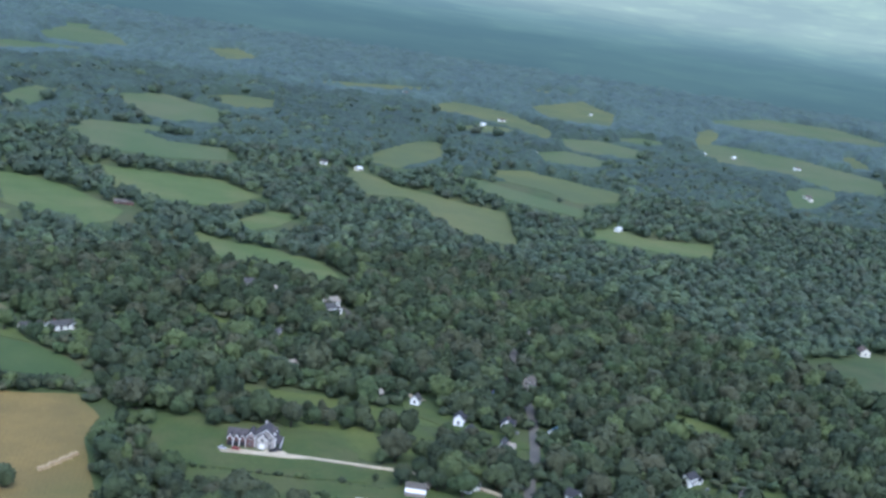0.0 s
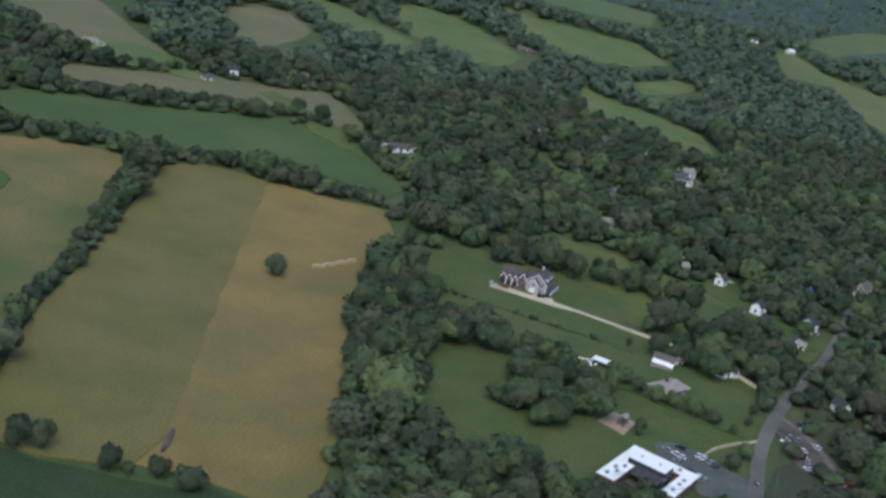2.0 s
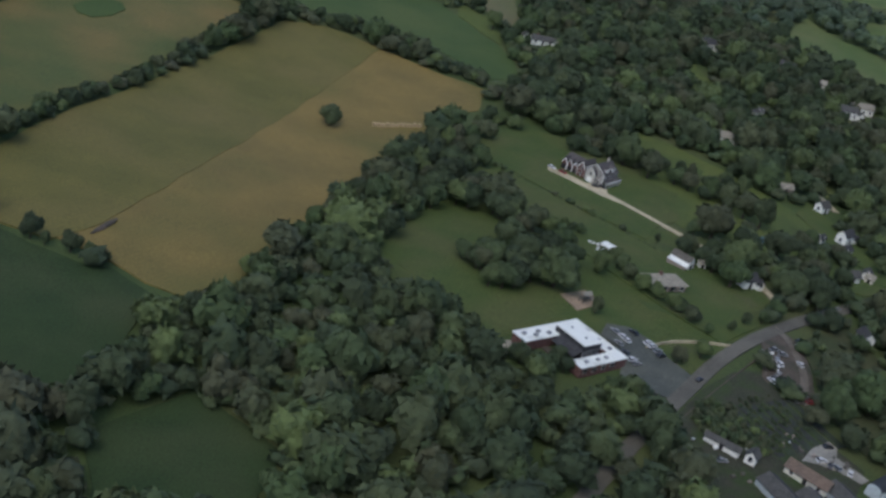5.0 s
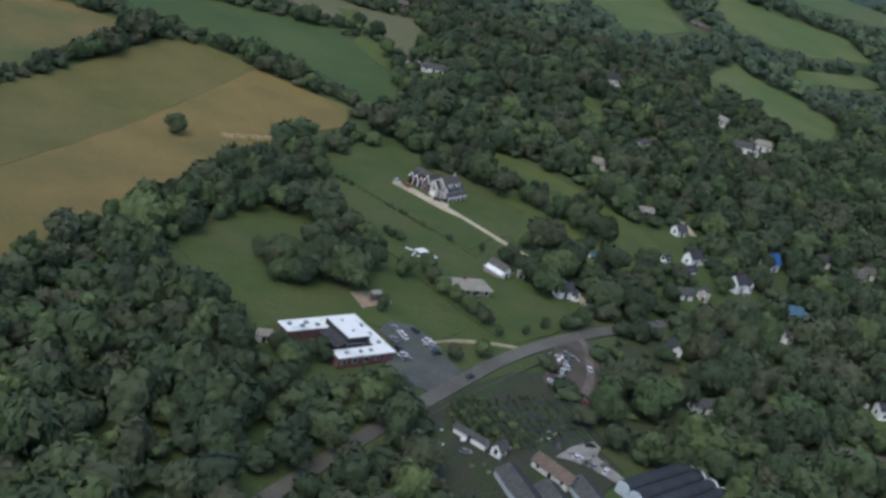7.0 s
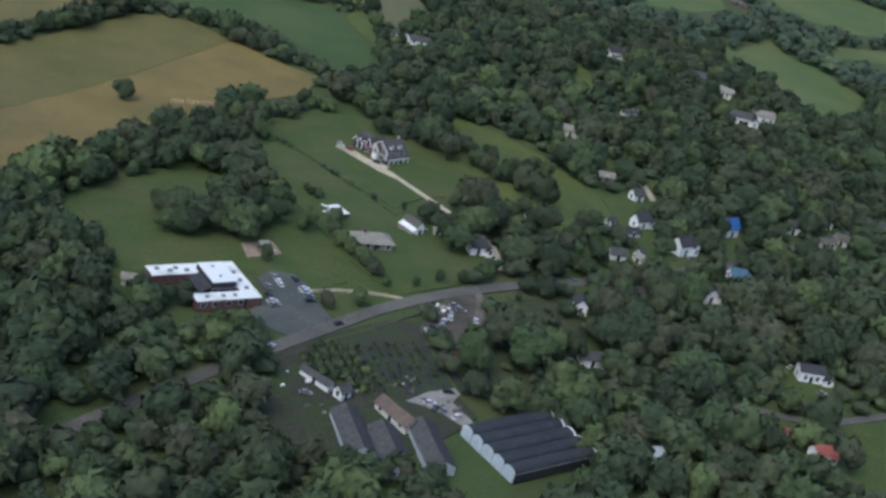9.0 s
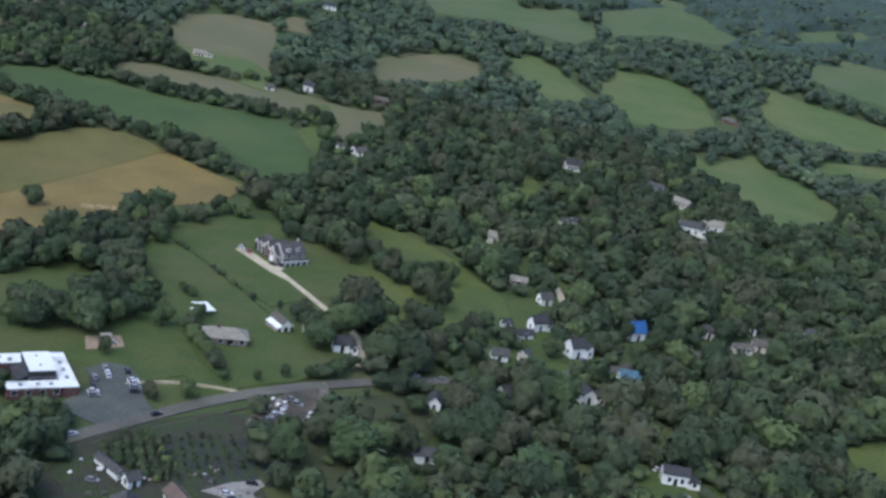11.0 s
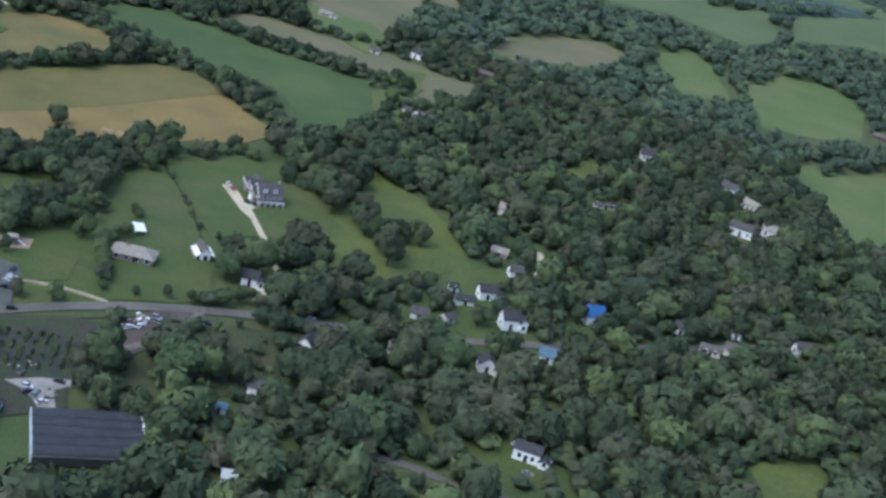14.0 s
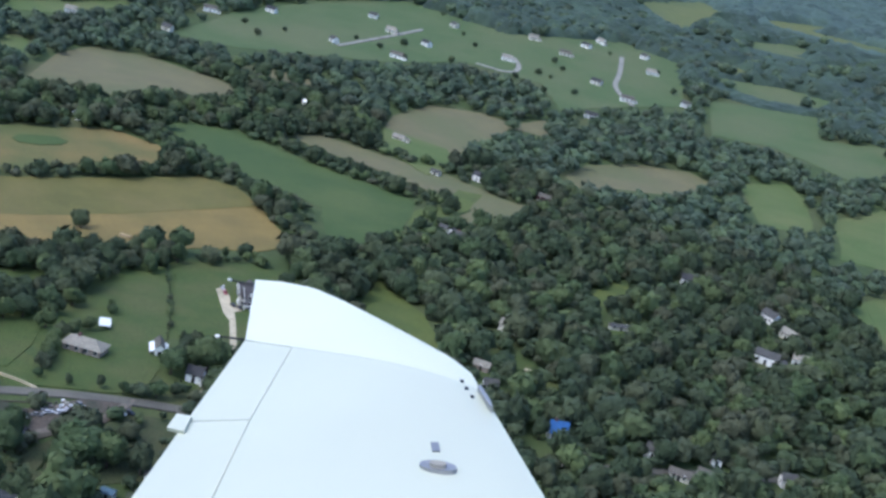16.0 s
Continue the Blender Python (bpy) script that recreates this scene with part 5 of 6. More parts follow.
band("kerb_wall", [(-5.2, 234.7), (-1.7, 238.3), (3.3, 242.1), (11.3, 245.5), (18.9, 247.5)], 0.30, M["gravel"], "low pale wall along the grass edge", "wall", 0.75, clear=0.3)
band("edge_strip", [(-2.4, 200.8), (8.5, 218.4), (17.6, 232.3), (27.1, 246.4)], 0.35, M["dirt"], "worn earth edge along the road", "kerb", 0.38, clear=0.0)

for i, (x, y) in enumerate([(-15.5, 296.8), (-14.3, 296.3), (-13.1, 295.9), (-13.1, 293.8), (-11.7, 295.9), (-11.7, 292.3), (-13.6, 291.8)]):
    e = thing("garden_junk", pose(x, y, 0.3, 0, 0, 40 * i) @ Matrix.Scale(0.62, 4), "white plastic junk lying in the grass", "junk", "garden junk")
    part("panel", prism(bmesh.new(), [(-0.9, 0.0), (0.9, 0.0), (0.7, 0.4 + 0.1 * (i % 3)), (-0.5, 0.7)], "y", -0.5, 0.5), M["trim"], e)
    part("board", boxes((0.6, 1.5, -0.7, 0.2, 0.0, 0.18)), M["metal"], e)

# straw bales in a row on the tan field
for k in range(11):
    x, y = -71.5 - 1.5 * k, 368.5 - 0.8 * k + 0.5 * math.sin(k * 2.1)
    bm = bmesh.new()
    bmesh.ops.create_cone(bm, cap_ends=True, segments=14, radius1=0.75, radius2=0.75, depth=1.3, matrix=Matrix.Translation((0, 0, 0.75)) @ Matrix.Rotation(math.pi / 2, 4, "X"))
    ob = part("straw_bale", bm, M["hay"])
    ob.matrix_basis = pose(x, y, 0.2 + land(x, y), 0, 0, 15 * math.sin(k))
    tagged(ob, "round pale straw bale on the tan field", "bale", "straw bales")

# dark heap left on the straw field
heap = bmesh.new()
bmesh.ops.create_icosphere(heap, subdivisions=3, radius=1.0)
for v in heap.verts:
    v.co *= 1 + 0.25 * noise.noise(v.co * 2.3)
    v.co = Vector((v.co.x * 5.6, v.co.y * 0.8, max(v.co.z, 0.0) * 0.5))
heap_ob = tagged(part("compost_heap", heap, M["dirt"]), "long low dark compost heap on the straw field", "heap")
heap_ob.matrix_basis = pose(-141.3, 232.5, land(-141.3, 232.5) + 0.5, 0, 0, 74)

# play frame at the sand area
play = thing("play_frame", pose(-20.1, 252.1, 0.36, 0, 0, 40), "wooden play frame standing on the sand", "play frame")
for sx in (-1.4, 1.4):
    for sy in (-0.8, 0.8):
        part("post", boxes((sx - 0.07, sx + 0.07, sy - 0.07, sy + 0.07, 0, 2.4)), M["brown_roof"], play)
part("deck", boxes((-1.5, 1.5, -0.9, 0.9, 1.2, 1.3)), M["brown_roof"], play)
part("canopy", prism(bmesh.new(), [(-1.0, 2.3), (0, 3.0), (1.0, 2.3), (1.0, 2.38), (0, 3.1), (-1.0, 2.38)], "x", -1.5, 1.5), M["tan_roof"], play)
part("slide", prism(bmesh.new(), [(1.5, 1.25), (3.4, 0.05), (3.4, 0.15), (1.5, 1.4)], "y", -0.4, 0.4), M["trim"], play)


# ---- trees ----
def ico(sub):
    bm = bmesh.new()
    bmesh.ops.create_icosphere(bm, subdivisions=sub, radius=1.0)
    v = np.array([q.co[:] for q in bm.verts])
    f = np.array([[q.index for q in p.verts] for p in bm.faces])
    bm.free()
    return v, f


def crown(seed, sub, lobes, clumps, size):
    """A broad crown of unit radius, its foot at z = 0: a main mass, side boughs round it, and loose leaf clumps over all."""
    r = np.random.default_rng(seed)
    spots, radii = [np.array((0.0, 0.0, 0.62))], [np.array((0.62, 0.62, 0.5))]
    for k in range(lobes):
        a = 2 * math.pi * (k + r.uniform(-0.35, 0.35)) / max(lobes, 1) * 1.62
        out, up = r.uniform(0.34, 0.72), r.uniform(0.28, 1.02)
        q = r.uniform(0.3, 0.5) * (1.15 - 0.35 * up)
        spots.append(np.array((out * (1.1 - 0.45 * up) * math.cos(a), out * (1.1 - 0.45 * up) * math.sin(a), up)))
        radii.append(np.array((q, q, q * r.uniform(0.75, 1.15))))
    verts, tris, base = [], [], 0
    for k, (c, q) in enumerate(zip(spots, radii)):
        v, f = ico(sub if k == 0 else max(sub - 1, 1))
        w = v * (1 + r.normal(size=(len(v), 1)) * 0.10) * q + c
        verts.append(w)
        tris.append(f + base)
        base += len(w)
    spots, radii = np.array(spots), np.array(radii)
    weight = radii[:, 0] ** 2
    made = 0
    while made < clumps:
        k = r.choice(len(spots), p=weight / weight.sum())
        d = r.normal(size=3)
        d[2] = abs(d[2]) - 0.3
        d /= np.linalg.norm(d)
        c = spots[k] + d * radii[k] * r.uniform(0.92, 1.16)
        if (np.linalg.norm((c - spots) / radii, axis=1) < 0.86).any():
            continue
        a = np.cross(d, r.normal(size=3))
        a /= np.linalg.norm(a) + 1e-9
        b = np.cross(d, a) + d * r.uniform(-0.5, 0.8)
        q = r.uniform(0.5, 1.5) * size
        verts.append(np.stack([c - a * q - b * q * 0.6, c + a * q - b * q * 0.6, c + b * q + d * q * 0.5]))
        tris.append(np.arange(base, base + 3)[None])
        base += 3
        made += 1
    out = np.concatenate(verts)
    out[:, 2] -= out[:, 2].min()
    return out / np.abs(out[:, :2]).max(), np.concatenate(tris)


def spread(spacing, x0, x1, y0, y1, seed):
    r = np.random.default_rng(seed)
    gx, gy = np.meshgrid(np.arange(x0, x1, spacing), np.arange(y0, y1, spacing))
    gx, gy = gx.ravel() + r.uniform(-0.48, 0.48, gx.size) * spacing, gy.ravel() + r.uniform(-0.48, 0.48, gy.size) * spacing
    return gx, gy, r


def free(xs, ys, tall):
    """Where a tree of that height leaves the open land in view: clear of fields, roads and houses, and not looming over them."""
    ok = np.ones(len(xs), bool)
    ex = np.where(xs > 330, -150, np.where(ys > 540, 160, np.where(xs < -60, -120, np.where(xs > 80, 130, 30))))
    px, py = xs + (xs - ex) * tall / 143.0, ys + (ys + 25) * tall / 143.0
    for pts, loom in CLEAR:
        ok &= ~inside(pts, xs, ys)
        if loom:
            ok &= ~inside(pts, px, py)
    for hx, hy, hr in HOUSE_SPOTS:
        ok &= (xs - hx) ** 2 + (ys - hy) ** 2 > (hr * 0.6) ** 2
        e = -150 if hx > 330 else 120 if hx > 45 or hy > 540 else 20
        d = math.hypot(hx - e, hy + 25)
        ux, uy = (hx - e) / d, (hy + 25) / d
        along, side = (hx - xs) * ux + (hy - ys) * uy, (hx - xs) * uy - (hy - ys) * ux
        ok &= ~((np.abs(side) < hr * 0.6) & (along > 0) & (along < tall * d / 143.0 * 1.25))
    return ok


def in_view(xs, ys, spare=0.0):
    az = np.degrees(np.arctan2(xs, ys + 60))
    return (az > -62 - spare) & (az < 66 + spare)


def planted(templates, xs, ys, radius, height, turn, pick):
    verts, tris, tones, base = [], [], [], 0
    tone = np.random.default_rng(len(xs)).random(len(xs))
    for k in range(len(xs)):
        v, f = templates[pick[k]]
        tones.append(np.full(len(v), tone[k]))
        c, s = math.cos(turn[k]), math.sin(turn[k])
        w = np.empty_like(v)
        w[:, 0] = (v[:, 0] * c - v[:, 1] * s) * radius[k] + xs[k]
        w[:, 1] = (v[:, 0] * s + v[:, 1] * c) * radius[k] + ys[k]
        w[:, 2] = v[:, 2] / v[:, 2].max() * height[k] * 0.9 + height[k] * 0.1 + land(xs[k], ys[k])
        verts.append(w)
        tris.append(f + base)
        base += len(v)
    return np.concatenate(verts), np.concatenate(tris), np.concatenate(tones)


def grove(name, planted_trees, mat, label, category):
    """Many trees as one mesh, each with its own leaf tone."""
    v, f, tones = planted_trees
    me = mesh_of(name, v, f, [mat], smooth=True)
    me.attributes.new("tone", "FLOAT", "POINT").data.foreach_set("value", tones.astype(np.float32))
    return tagged(new(name, me), label, category, kind="stuff")


NEAR = [crown(s, 2, 4, 130, 0.155) for s in range(10, 24)]
MID = [crown(s, 1, 3, 36, 0.19) for s in range(30, 40)]
LOW = [crown(s, 1, 1, 20, 0.2) for s in range(50, 56)]

# rough ground with few trees, and a gappy tree line
SCRUB = [(41.3, 262.2), (60.5, 282.7), (67.2, 262.7), (67.2, 244.7), (56.7, 216.5), (48.2, 213.1), (42.3, 225.3)]
THIN = [(-68.0, 378.9), (-50.0, 413.7), (-24.2, 392.0), (-43.1, 355.4)]
# near woods
nx, ny, r = spread(7.3, -300, 330, 120, 640, 11)
tall = 5.4 + 8.0 * r.random(len(nx)) ** 1.8
loose = inside([(10.0, 399.3), (36.7, 377.4), (61.0, 365.8), (56.5, 329.0), (35.7, 325.8), (17.1, 328.8), (6.6, 353.7)], nx, ny) & (r.random(len(nx)) < 0.55) | inside(SCRUB, nx, ny) & (r.random(len(nx)) < 0.6) | inside(THIN, nx, ny) & (r.random(len(nx)) < 0.5)
keep = free(nx, ny, tall * 0.6) & in_view(nx, ny, 4) & ~loose
nx, ny, tall = nx[keep], ny[keep], tall[keep]
# the trees about the lawns and the village stand as things of their own
near_order = np.argsort((nx - 15) ** 2 + (ny - 300) ** 2)
single, rest = near_order[:125], near_order[125:]
wide = np.maximum(tall * r.uniform(0.44, 0.68, len(nx)), 3.6)


def tree_meshes(k):
    v, f = crown(100 + k, 3, 6, 560, 0.1)
    v = v.copy()
    v[:, 2] = v[:, 2] / v[:, 2].max() * 0.84 + 0.16
    v[:, :2] *= 0.5
    crown_me = mesh_of("crown", v, f, [M["leaf"]], smooth=True)
    bm = bmesh.new()
    bmesh.ops.create_cone(bm, cap_ends=True, segments=8, radius1=0.035, radius2=0.016, depth=0.5, matrix=Matrix.Translation((0, 0, 0.25)))
    for j in range(4):
        a = j * 1.7 + k
        m = Matrix.Translation((0.09 * math.cos(a), 0.09 * math.sin(a), 0.42)) @ Matrix.Rotation(a, 4, "Z") @ Matrix.Rotation(0.7, 4, "Y")
        bmesh.ops.create_cone(bm, cap_ends=True, segments=6, radius1=0.014, radius2=0.006, depth=0.32, matrix=m)
    trunk_me = bpy.data.meshes.new("trunk")
    bm.to_mesh(trunk_me)
    bm.free()
    trunk_me.materials.append(M["bark"])
    return crown_me, trunk_me


TREES = [tree_meshes(k) for k in range(12)]


def tree(x, y, h, w, turn, k, label, group):
    crown_me, trunk_me = TREES[k % len(TREES)]
    e = thing("tree", pose(x, y, 0, 0, 0, turn) @ Matrix.Diagonal((w * 2, w * 2, h, 1)), label, "tree", group)
    for nm, me in (("trunk", trunk_me), ("crown", crown_me)):
        o = new(nm, me)
        o.parent = e
    return e


for j, i in enumerate(single):
    lab = "tall broad-leaved tree with full dark green crown" if tall[i] > 8.5 else "medium broad-leaved tree with rounded green crown"
    tree(nx[i], ny[i], tall[i], wide[i], float(r.uniform(0, 360)), j, lab, "trees about the lawns")
tree(-101, 352.4, 8.0, 4.6, 20, 3, "lone dark tree standing in the tan field", "field trees")
for x, y, h, w in ((-50, 344, 8, 4.4), (-53.5, 352, 8.5, 4), (-17.5, 247.2, 5.6, 2.2), (-173.4, 225.8, 8.6, 4.2), (-169.1, 225.4, 7.6, 3.4), (-154.4, 217.8, 7, 3), (-150.5, 216.4, 4, 1.6), (-144.4, 216.2, 6, 2.8), (-139.4, 214.1, 5.5, 2.2),
                   (-16.3, 379, 7, 4), (-3.3, 380, 7.5, 4), (2.6, 231.6, 5.2, 2.6), (9.6, 237.6, 5.4, 2.8), (85.8, 335.5, 7, 4), (99.1, 351.6, 7.5, 4.2), (-105.3, 227.1, 5, 2.6), (-82, 294, 4.5, 2.4),
                   (-9.2, 286, 5.0, 2.6), (-8.0, 279.5, 5.5, 2.9), (-6.4, 273.5, 5.6, 2.8), (-3.0, 268.5, 5.6, 2.9), (0.6, 265.0, 5.4, 2.8), (4.6, 260.6, 5.6, 3.0), (9.0, 255.6, 5.2, 2.8),
                   (7.0, 259.5, 4.6, 2.5), (20.6, 256, 4.0, 1.5), (25.6, 263, 4.2, 1.6), (31, 266.5, 4.4, 1.8), (6.4, 309.8, 3.8, 1.2), (13.5, 251.5, 3.2, 1.6), (-34.3, 213.0, 4.6, 2.6), (-30.5, 212.6, 5.6, 2.6), (-27.1, 213.6, 4.6, 2.6), (-37.6, 213.2, 5.6, 2.6), (-28.4, 218.3, 4.6, 2.6), (106.0, 366.4, 8.2, 3.0), (-23, 305.4, 3.6, 1.9), (-20.6, 303.6, 3.2, 1.7), (-18.4, 302.2, 3.6, 2.0)):
    tree(x, y, h, w, x * 7 % 360, int(abs(x)), "broad-leaved tree or bush standing on open grass", "field trees")

for i, (x, y, h, w) in enumerate([(-48.9, 505.6, 9.5, 4.6), (-56.9, 533.5, 9.5, 4.8), (-35.6, 530.8, 8.5, 4.0), (-23.8, 530.4, 9.0, 4.6), (-67.5, 541.9, 9.0, 5.0), (-33.4, 494.5, 5.5, 2.6), (-20.1, 494.0, 5.0, 2.4)]):
    tree(x, y, h, w, 70 * i, i + 1, "round dark tree beside the farmhouse", "farm trees")
# the clump and the tree line round the lawn of the flat-roofed building
for i, (x, y) in enumerate([(-45.9, 249.2), (-42.3, 249.6), (-39.1, 251.4), (-48.1, 258.8), (-44.5, 261.4), (-39.6, 258.0), (-34.7, 257.1), (-31.0, 258.1), (-28.3, 262.8), (-25.4, 266.8), (-24.1, 272.7), (-36.9, 269.7), (-33.3, 272.6), (-29.9, 277.9), (-26.4, 282.4), (-39.5, 283.9), (-36.4, 289.4), (-32.9, 295.4), (-28.6, 294.2)]):
    tree(x, y, 7.2 + 1.0 * (i % 3), 3.9 + 0.4 * (i % 4), 53 * i, i + 5, "dark broad-leaved tree in a clump on the lawn", "lawn clump trees")
for i, (x, y) in enumerate([(-84.4, 290.8), (-81.9, 300.2), (-78.3, 307.2), (-69.3, 294.7), (-65.3, 298.2), (-75.8, 288.8), (-77.4, 277.8), (-64.4, 305.8), (-59.2, 309.1), (-55.1, 310.5), (-53.1, 315.7), (-90.1, 266.6), (-86.5, 269.8), (-83.8, 275.1), (-79.6, 272.9), (-94.1, 263.0), (-44.8, 303.9)]):
    tree(x, y, 6.8 + 1.1 * (i % 3), 3.4 + 0.5 * (i % 3), 61 * i, i + 3, "broad-leaved tree in the line between field and lawn", "belt trees")
# the belts behind the gabled house and along the tan field
BELT = [(-19.6, 394.0), (-11.7, 390.1), (-6.8, 391.8), (-0.6, 390.8), (5.6, 389.8), (10.0, 378.1), (15.4, 380.9), (19.4, 369.6), (24.7, 372.3), (28.4, 361.5), (32.1, 370.0), (37.7, 369.4), (36.6, 357.0), (38.4, 378.0), (43.6, 373.0), (12.6, 386.0), (22.0, 377.5), (31.0, 363.0), (-16.0, 397.5), (-3.5, 396.0)]
for i, (x, y) in enumerate(BELT):
    tree(x, y, 5.4 + 1.7 * (i % 3), 2.6 + 0.6 * (i % 4), 47 * i, i, "slender grey-green tree in the belt behind the house", "belt trees")
for i, (x, y) in enumerate([(-66.3, 350.5), (-61.9, 353.2), (-58.9, 358.9), (-53.8, 360.3)]):
    tree(x, y, 8.6 + 0.8 * (i % 2), 3.3 + 0.4 * (i % 3), 80 * i, i + 4, "tall dark broad-leaved tree at the field's edge", "belt trees")
for i, (x, y) in enumerate([(-52.1, 382.4), (-53.1, 370.8), (-51.1, 375.1), (-47.7, 379.6), (-44.8, 386.8), (-41.0, 392.3), (-49.6, 377.5), (-46.0, 383.0), (-42.8, 389.5)]):
    tree(x, y, 2.6 + 2.2 * (i % 4 == 0), 1.7 + 0.4 * (i % 3), 60 * i, i, "low scrubby bush along the tan field", "belt bushes")
for i in range(26):
    x, y = -41.0 + 22 * ((i * 0.618) % 1), 399.0 + 24 * ((i * 0.382 + 0.3) % 1) + 6 * ((i * 0.618) % 1)
    tree(x, y, 3.6 + 1.3 * (i % 4), 2.2 + 0.5 * (i % 3), 33 * i, i + 2, "pale grey-green scrub tree at the field corner", "scrub trees")

for i, (x, y) in enumerate([(-365.2, 809.3), (-339.9, 809.0), (-343.9, 842.7), (-357.5, 939.0), (-327.3, 916.6), (-253.6, 904.9), (-242.8, 906.2), (-255.4, 942.6), (-273.8, 958.1), (-276.0, 1052.4), (-219.6, 1040.5), (-177.3, 992.2), (-412.2, 979.4), (-313.3, 806.5), (-296.9, 845.4), (-287.8, 1115.3), (-206.8, 885.8), (-217.5, 857.5), (-391.2, 755.9), (-413.4, 735.4), (-383.0, 718.9), (-367.2, 1030.2), (-350.0, 1057.9), (-251.3, 868.2)]):
    tree(x, y, 4 + i % 3, 2.4 + 0.7 * (i % 3), 40 * i, i, "round tree on the grass between far houses", "estate trees")

tpl = r.integers(0, len(NEAR), len(nx))
turns = r.uniform(0, 6.28, len(nx))
half = len(rest) // 2
for block in (rest[:half], rest[half:]):
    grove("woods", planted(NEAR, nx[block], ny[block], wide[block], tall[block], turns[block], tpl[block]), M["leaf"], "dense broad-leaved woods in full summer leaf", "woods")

# undergrowth and young trees that fill the gaps
ux, uy, r = spread(6.2, -300, 330, 120, 640, 21)
low = r.uniform(3.0, 5.6, len(ux)) - 2.0 * inside(SCRUB, ux, uy)
loose = inside([(10.0, 399.3), (36.7, 377.4), (61.0, 365.8), (56.5, 329.0), (35.7, 325.8), (17.1, 328.8), (6.6, 353.7)], ux, uy) | inside([(-75, 250), (-56, 340), (-25, 384), (24, 356), (38, 285), (20, 250), (-24, 238)], ux, uy) | inside(THIN, ux, uy)
keep = free(ux, uy, low * 0.6) & in_view(ux, uy, 2) & ~loose
ux, uy, low = ux[keep], uy[keep], low[keep]
grove("undergrowth", planted(LOW, ux, uy, r.uniform(2.9, 4.4, len(ux)) * np.where(inside(SCRUB, ux, uy), 0.5, 1.0), low, r.uniform(0, 6.28, len(ux)), r.integers(0, len(LOW), len(ux))), M["leaf"], "young trees and bushes under the woods", "undergrowth")

# middle woods
mx, my, r = spread(9.6, -1000, 1000, 400, 1150, 12)
far_d = np.hypot(mx, my + 20)
tall = 6.5 + 5.0 * r.random(len(mx)) ** 1.6
keep = free(mx, my, tall * 0.6) & in_view(mx, my) & (far_d < 1120 + r.uniform(-40, 40, len(mx))) & ~((mx > -300) & (mx < 330) & (my < 640) & (my > 120))
mx, my, tall = mx[keep], my[keep], tall[keep]
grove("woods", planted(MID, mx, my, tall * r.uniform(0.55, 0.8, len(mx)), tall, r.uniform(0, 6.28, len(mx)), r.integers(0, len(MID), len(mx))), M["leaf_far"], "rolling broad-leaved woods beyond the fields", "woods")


# taller trees that stand out of the closed woods behind
mx, my, r = spread(13.5, -1450, 1500, 400, 1500, 18)
far_d = np.hypot(mx, my + 20)
tall = 8.0 + 4.5 * r.random(len(mx)) ** 1.5
keep = free(mx, my, tall * 0.7) & in_view(mx, my) & (far_d > 1100) & (far_d < 1480) & (r.random(len(mx)) < 1.15 - (far_d - 1100) / 420)
mx, my, tall = mx[keep], my[keep], tall[keep]
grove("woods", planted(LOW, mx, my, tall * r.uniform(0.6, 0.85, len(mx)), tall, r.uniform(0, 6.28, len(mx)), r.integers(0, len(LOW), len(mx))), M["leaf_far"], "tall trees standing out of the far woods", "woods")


def canopy(r0, r1, cell, height, mat, label, seed):
    """Closed far woods: one lumpy sheet of tree tops that falls to the ground round every field."""
    r = np.random.default_rng(seed)
    rings = np.arange(r0, r1 + cell, cell)
    n = int(2.25 * (r0 + r1) / 2 / cell)
    az = np.linspace(-1.1, 1.15, n)
    rr, aa = np.meshgrid(rings, az, indexing="ij")
    rr = rr + r.uniform(-0.4, 0.4, rr.shape) * cell
    aa = aa + r.uniform(-0.4, 0.4, aa.shape) * 2.25 / n
    x, y = (rr * np.sin(aa)).ravel(), (rr * np.cos(aa) - 20).ravel()
    shut = np.zeros(len(x), bool)
    low_ = np.zeros(len(x), bool)
    reach = 1 + height * 0.8 / 143.0
    for pts, loom in CLEAR:
        shut |= inside(pts, x, y)
        for k in (0.5, 1.0):
            low_ |= inside(pts, x * (1 + (reach - 1) * k), y * (1 + (reach - 1) * k))
    for hx_, hy_, hq in HOUSE_SPOTS:
        shut |= (x - hx_) ** 2 + (y - hy_) ** 2 < (hq * 0.9) ** 2
    shut |= (np.abs(rr - r0) < cell * 0.5).ravel()
    z = np.array([land(p, q) for p, q in zip(x, y)])
    lumps = np.array([noise.noise(Vector((p / 34, q / 34, seed))) for p, q in zip(x, y)])
    z += np.where(shut, -1.5, np.where(low_, 0.3, 1.0) * height * (r.uniform(0.25, 1.25, len(x)) + 0.45 * lumps))
    k = np.arange(len(x)).reshape(rr.shape)
    a, b, c, d = k[:-1, :-1].ravel(), k[1:, :-1].ravel(), k[1:, 1:].ravel(), k[:-1, 1:].ravel()
    tris_ = np.concatenate([np.stack([a, d, c], 1), np.stack([a, c, b], 1)])
    tris_ = tris_[~shut[tris_].all(1)]
    tone = r.random(len(x)) * 0.35 + 0.3
    return grove("woods", (np.stack([x, y, z], 1), tris_, tone), mat, label, "woods")


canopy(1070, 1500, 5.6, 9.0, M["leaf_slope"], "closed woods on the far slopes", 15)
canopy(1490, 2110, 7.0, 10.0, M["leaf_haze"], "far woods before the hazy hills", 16)

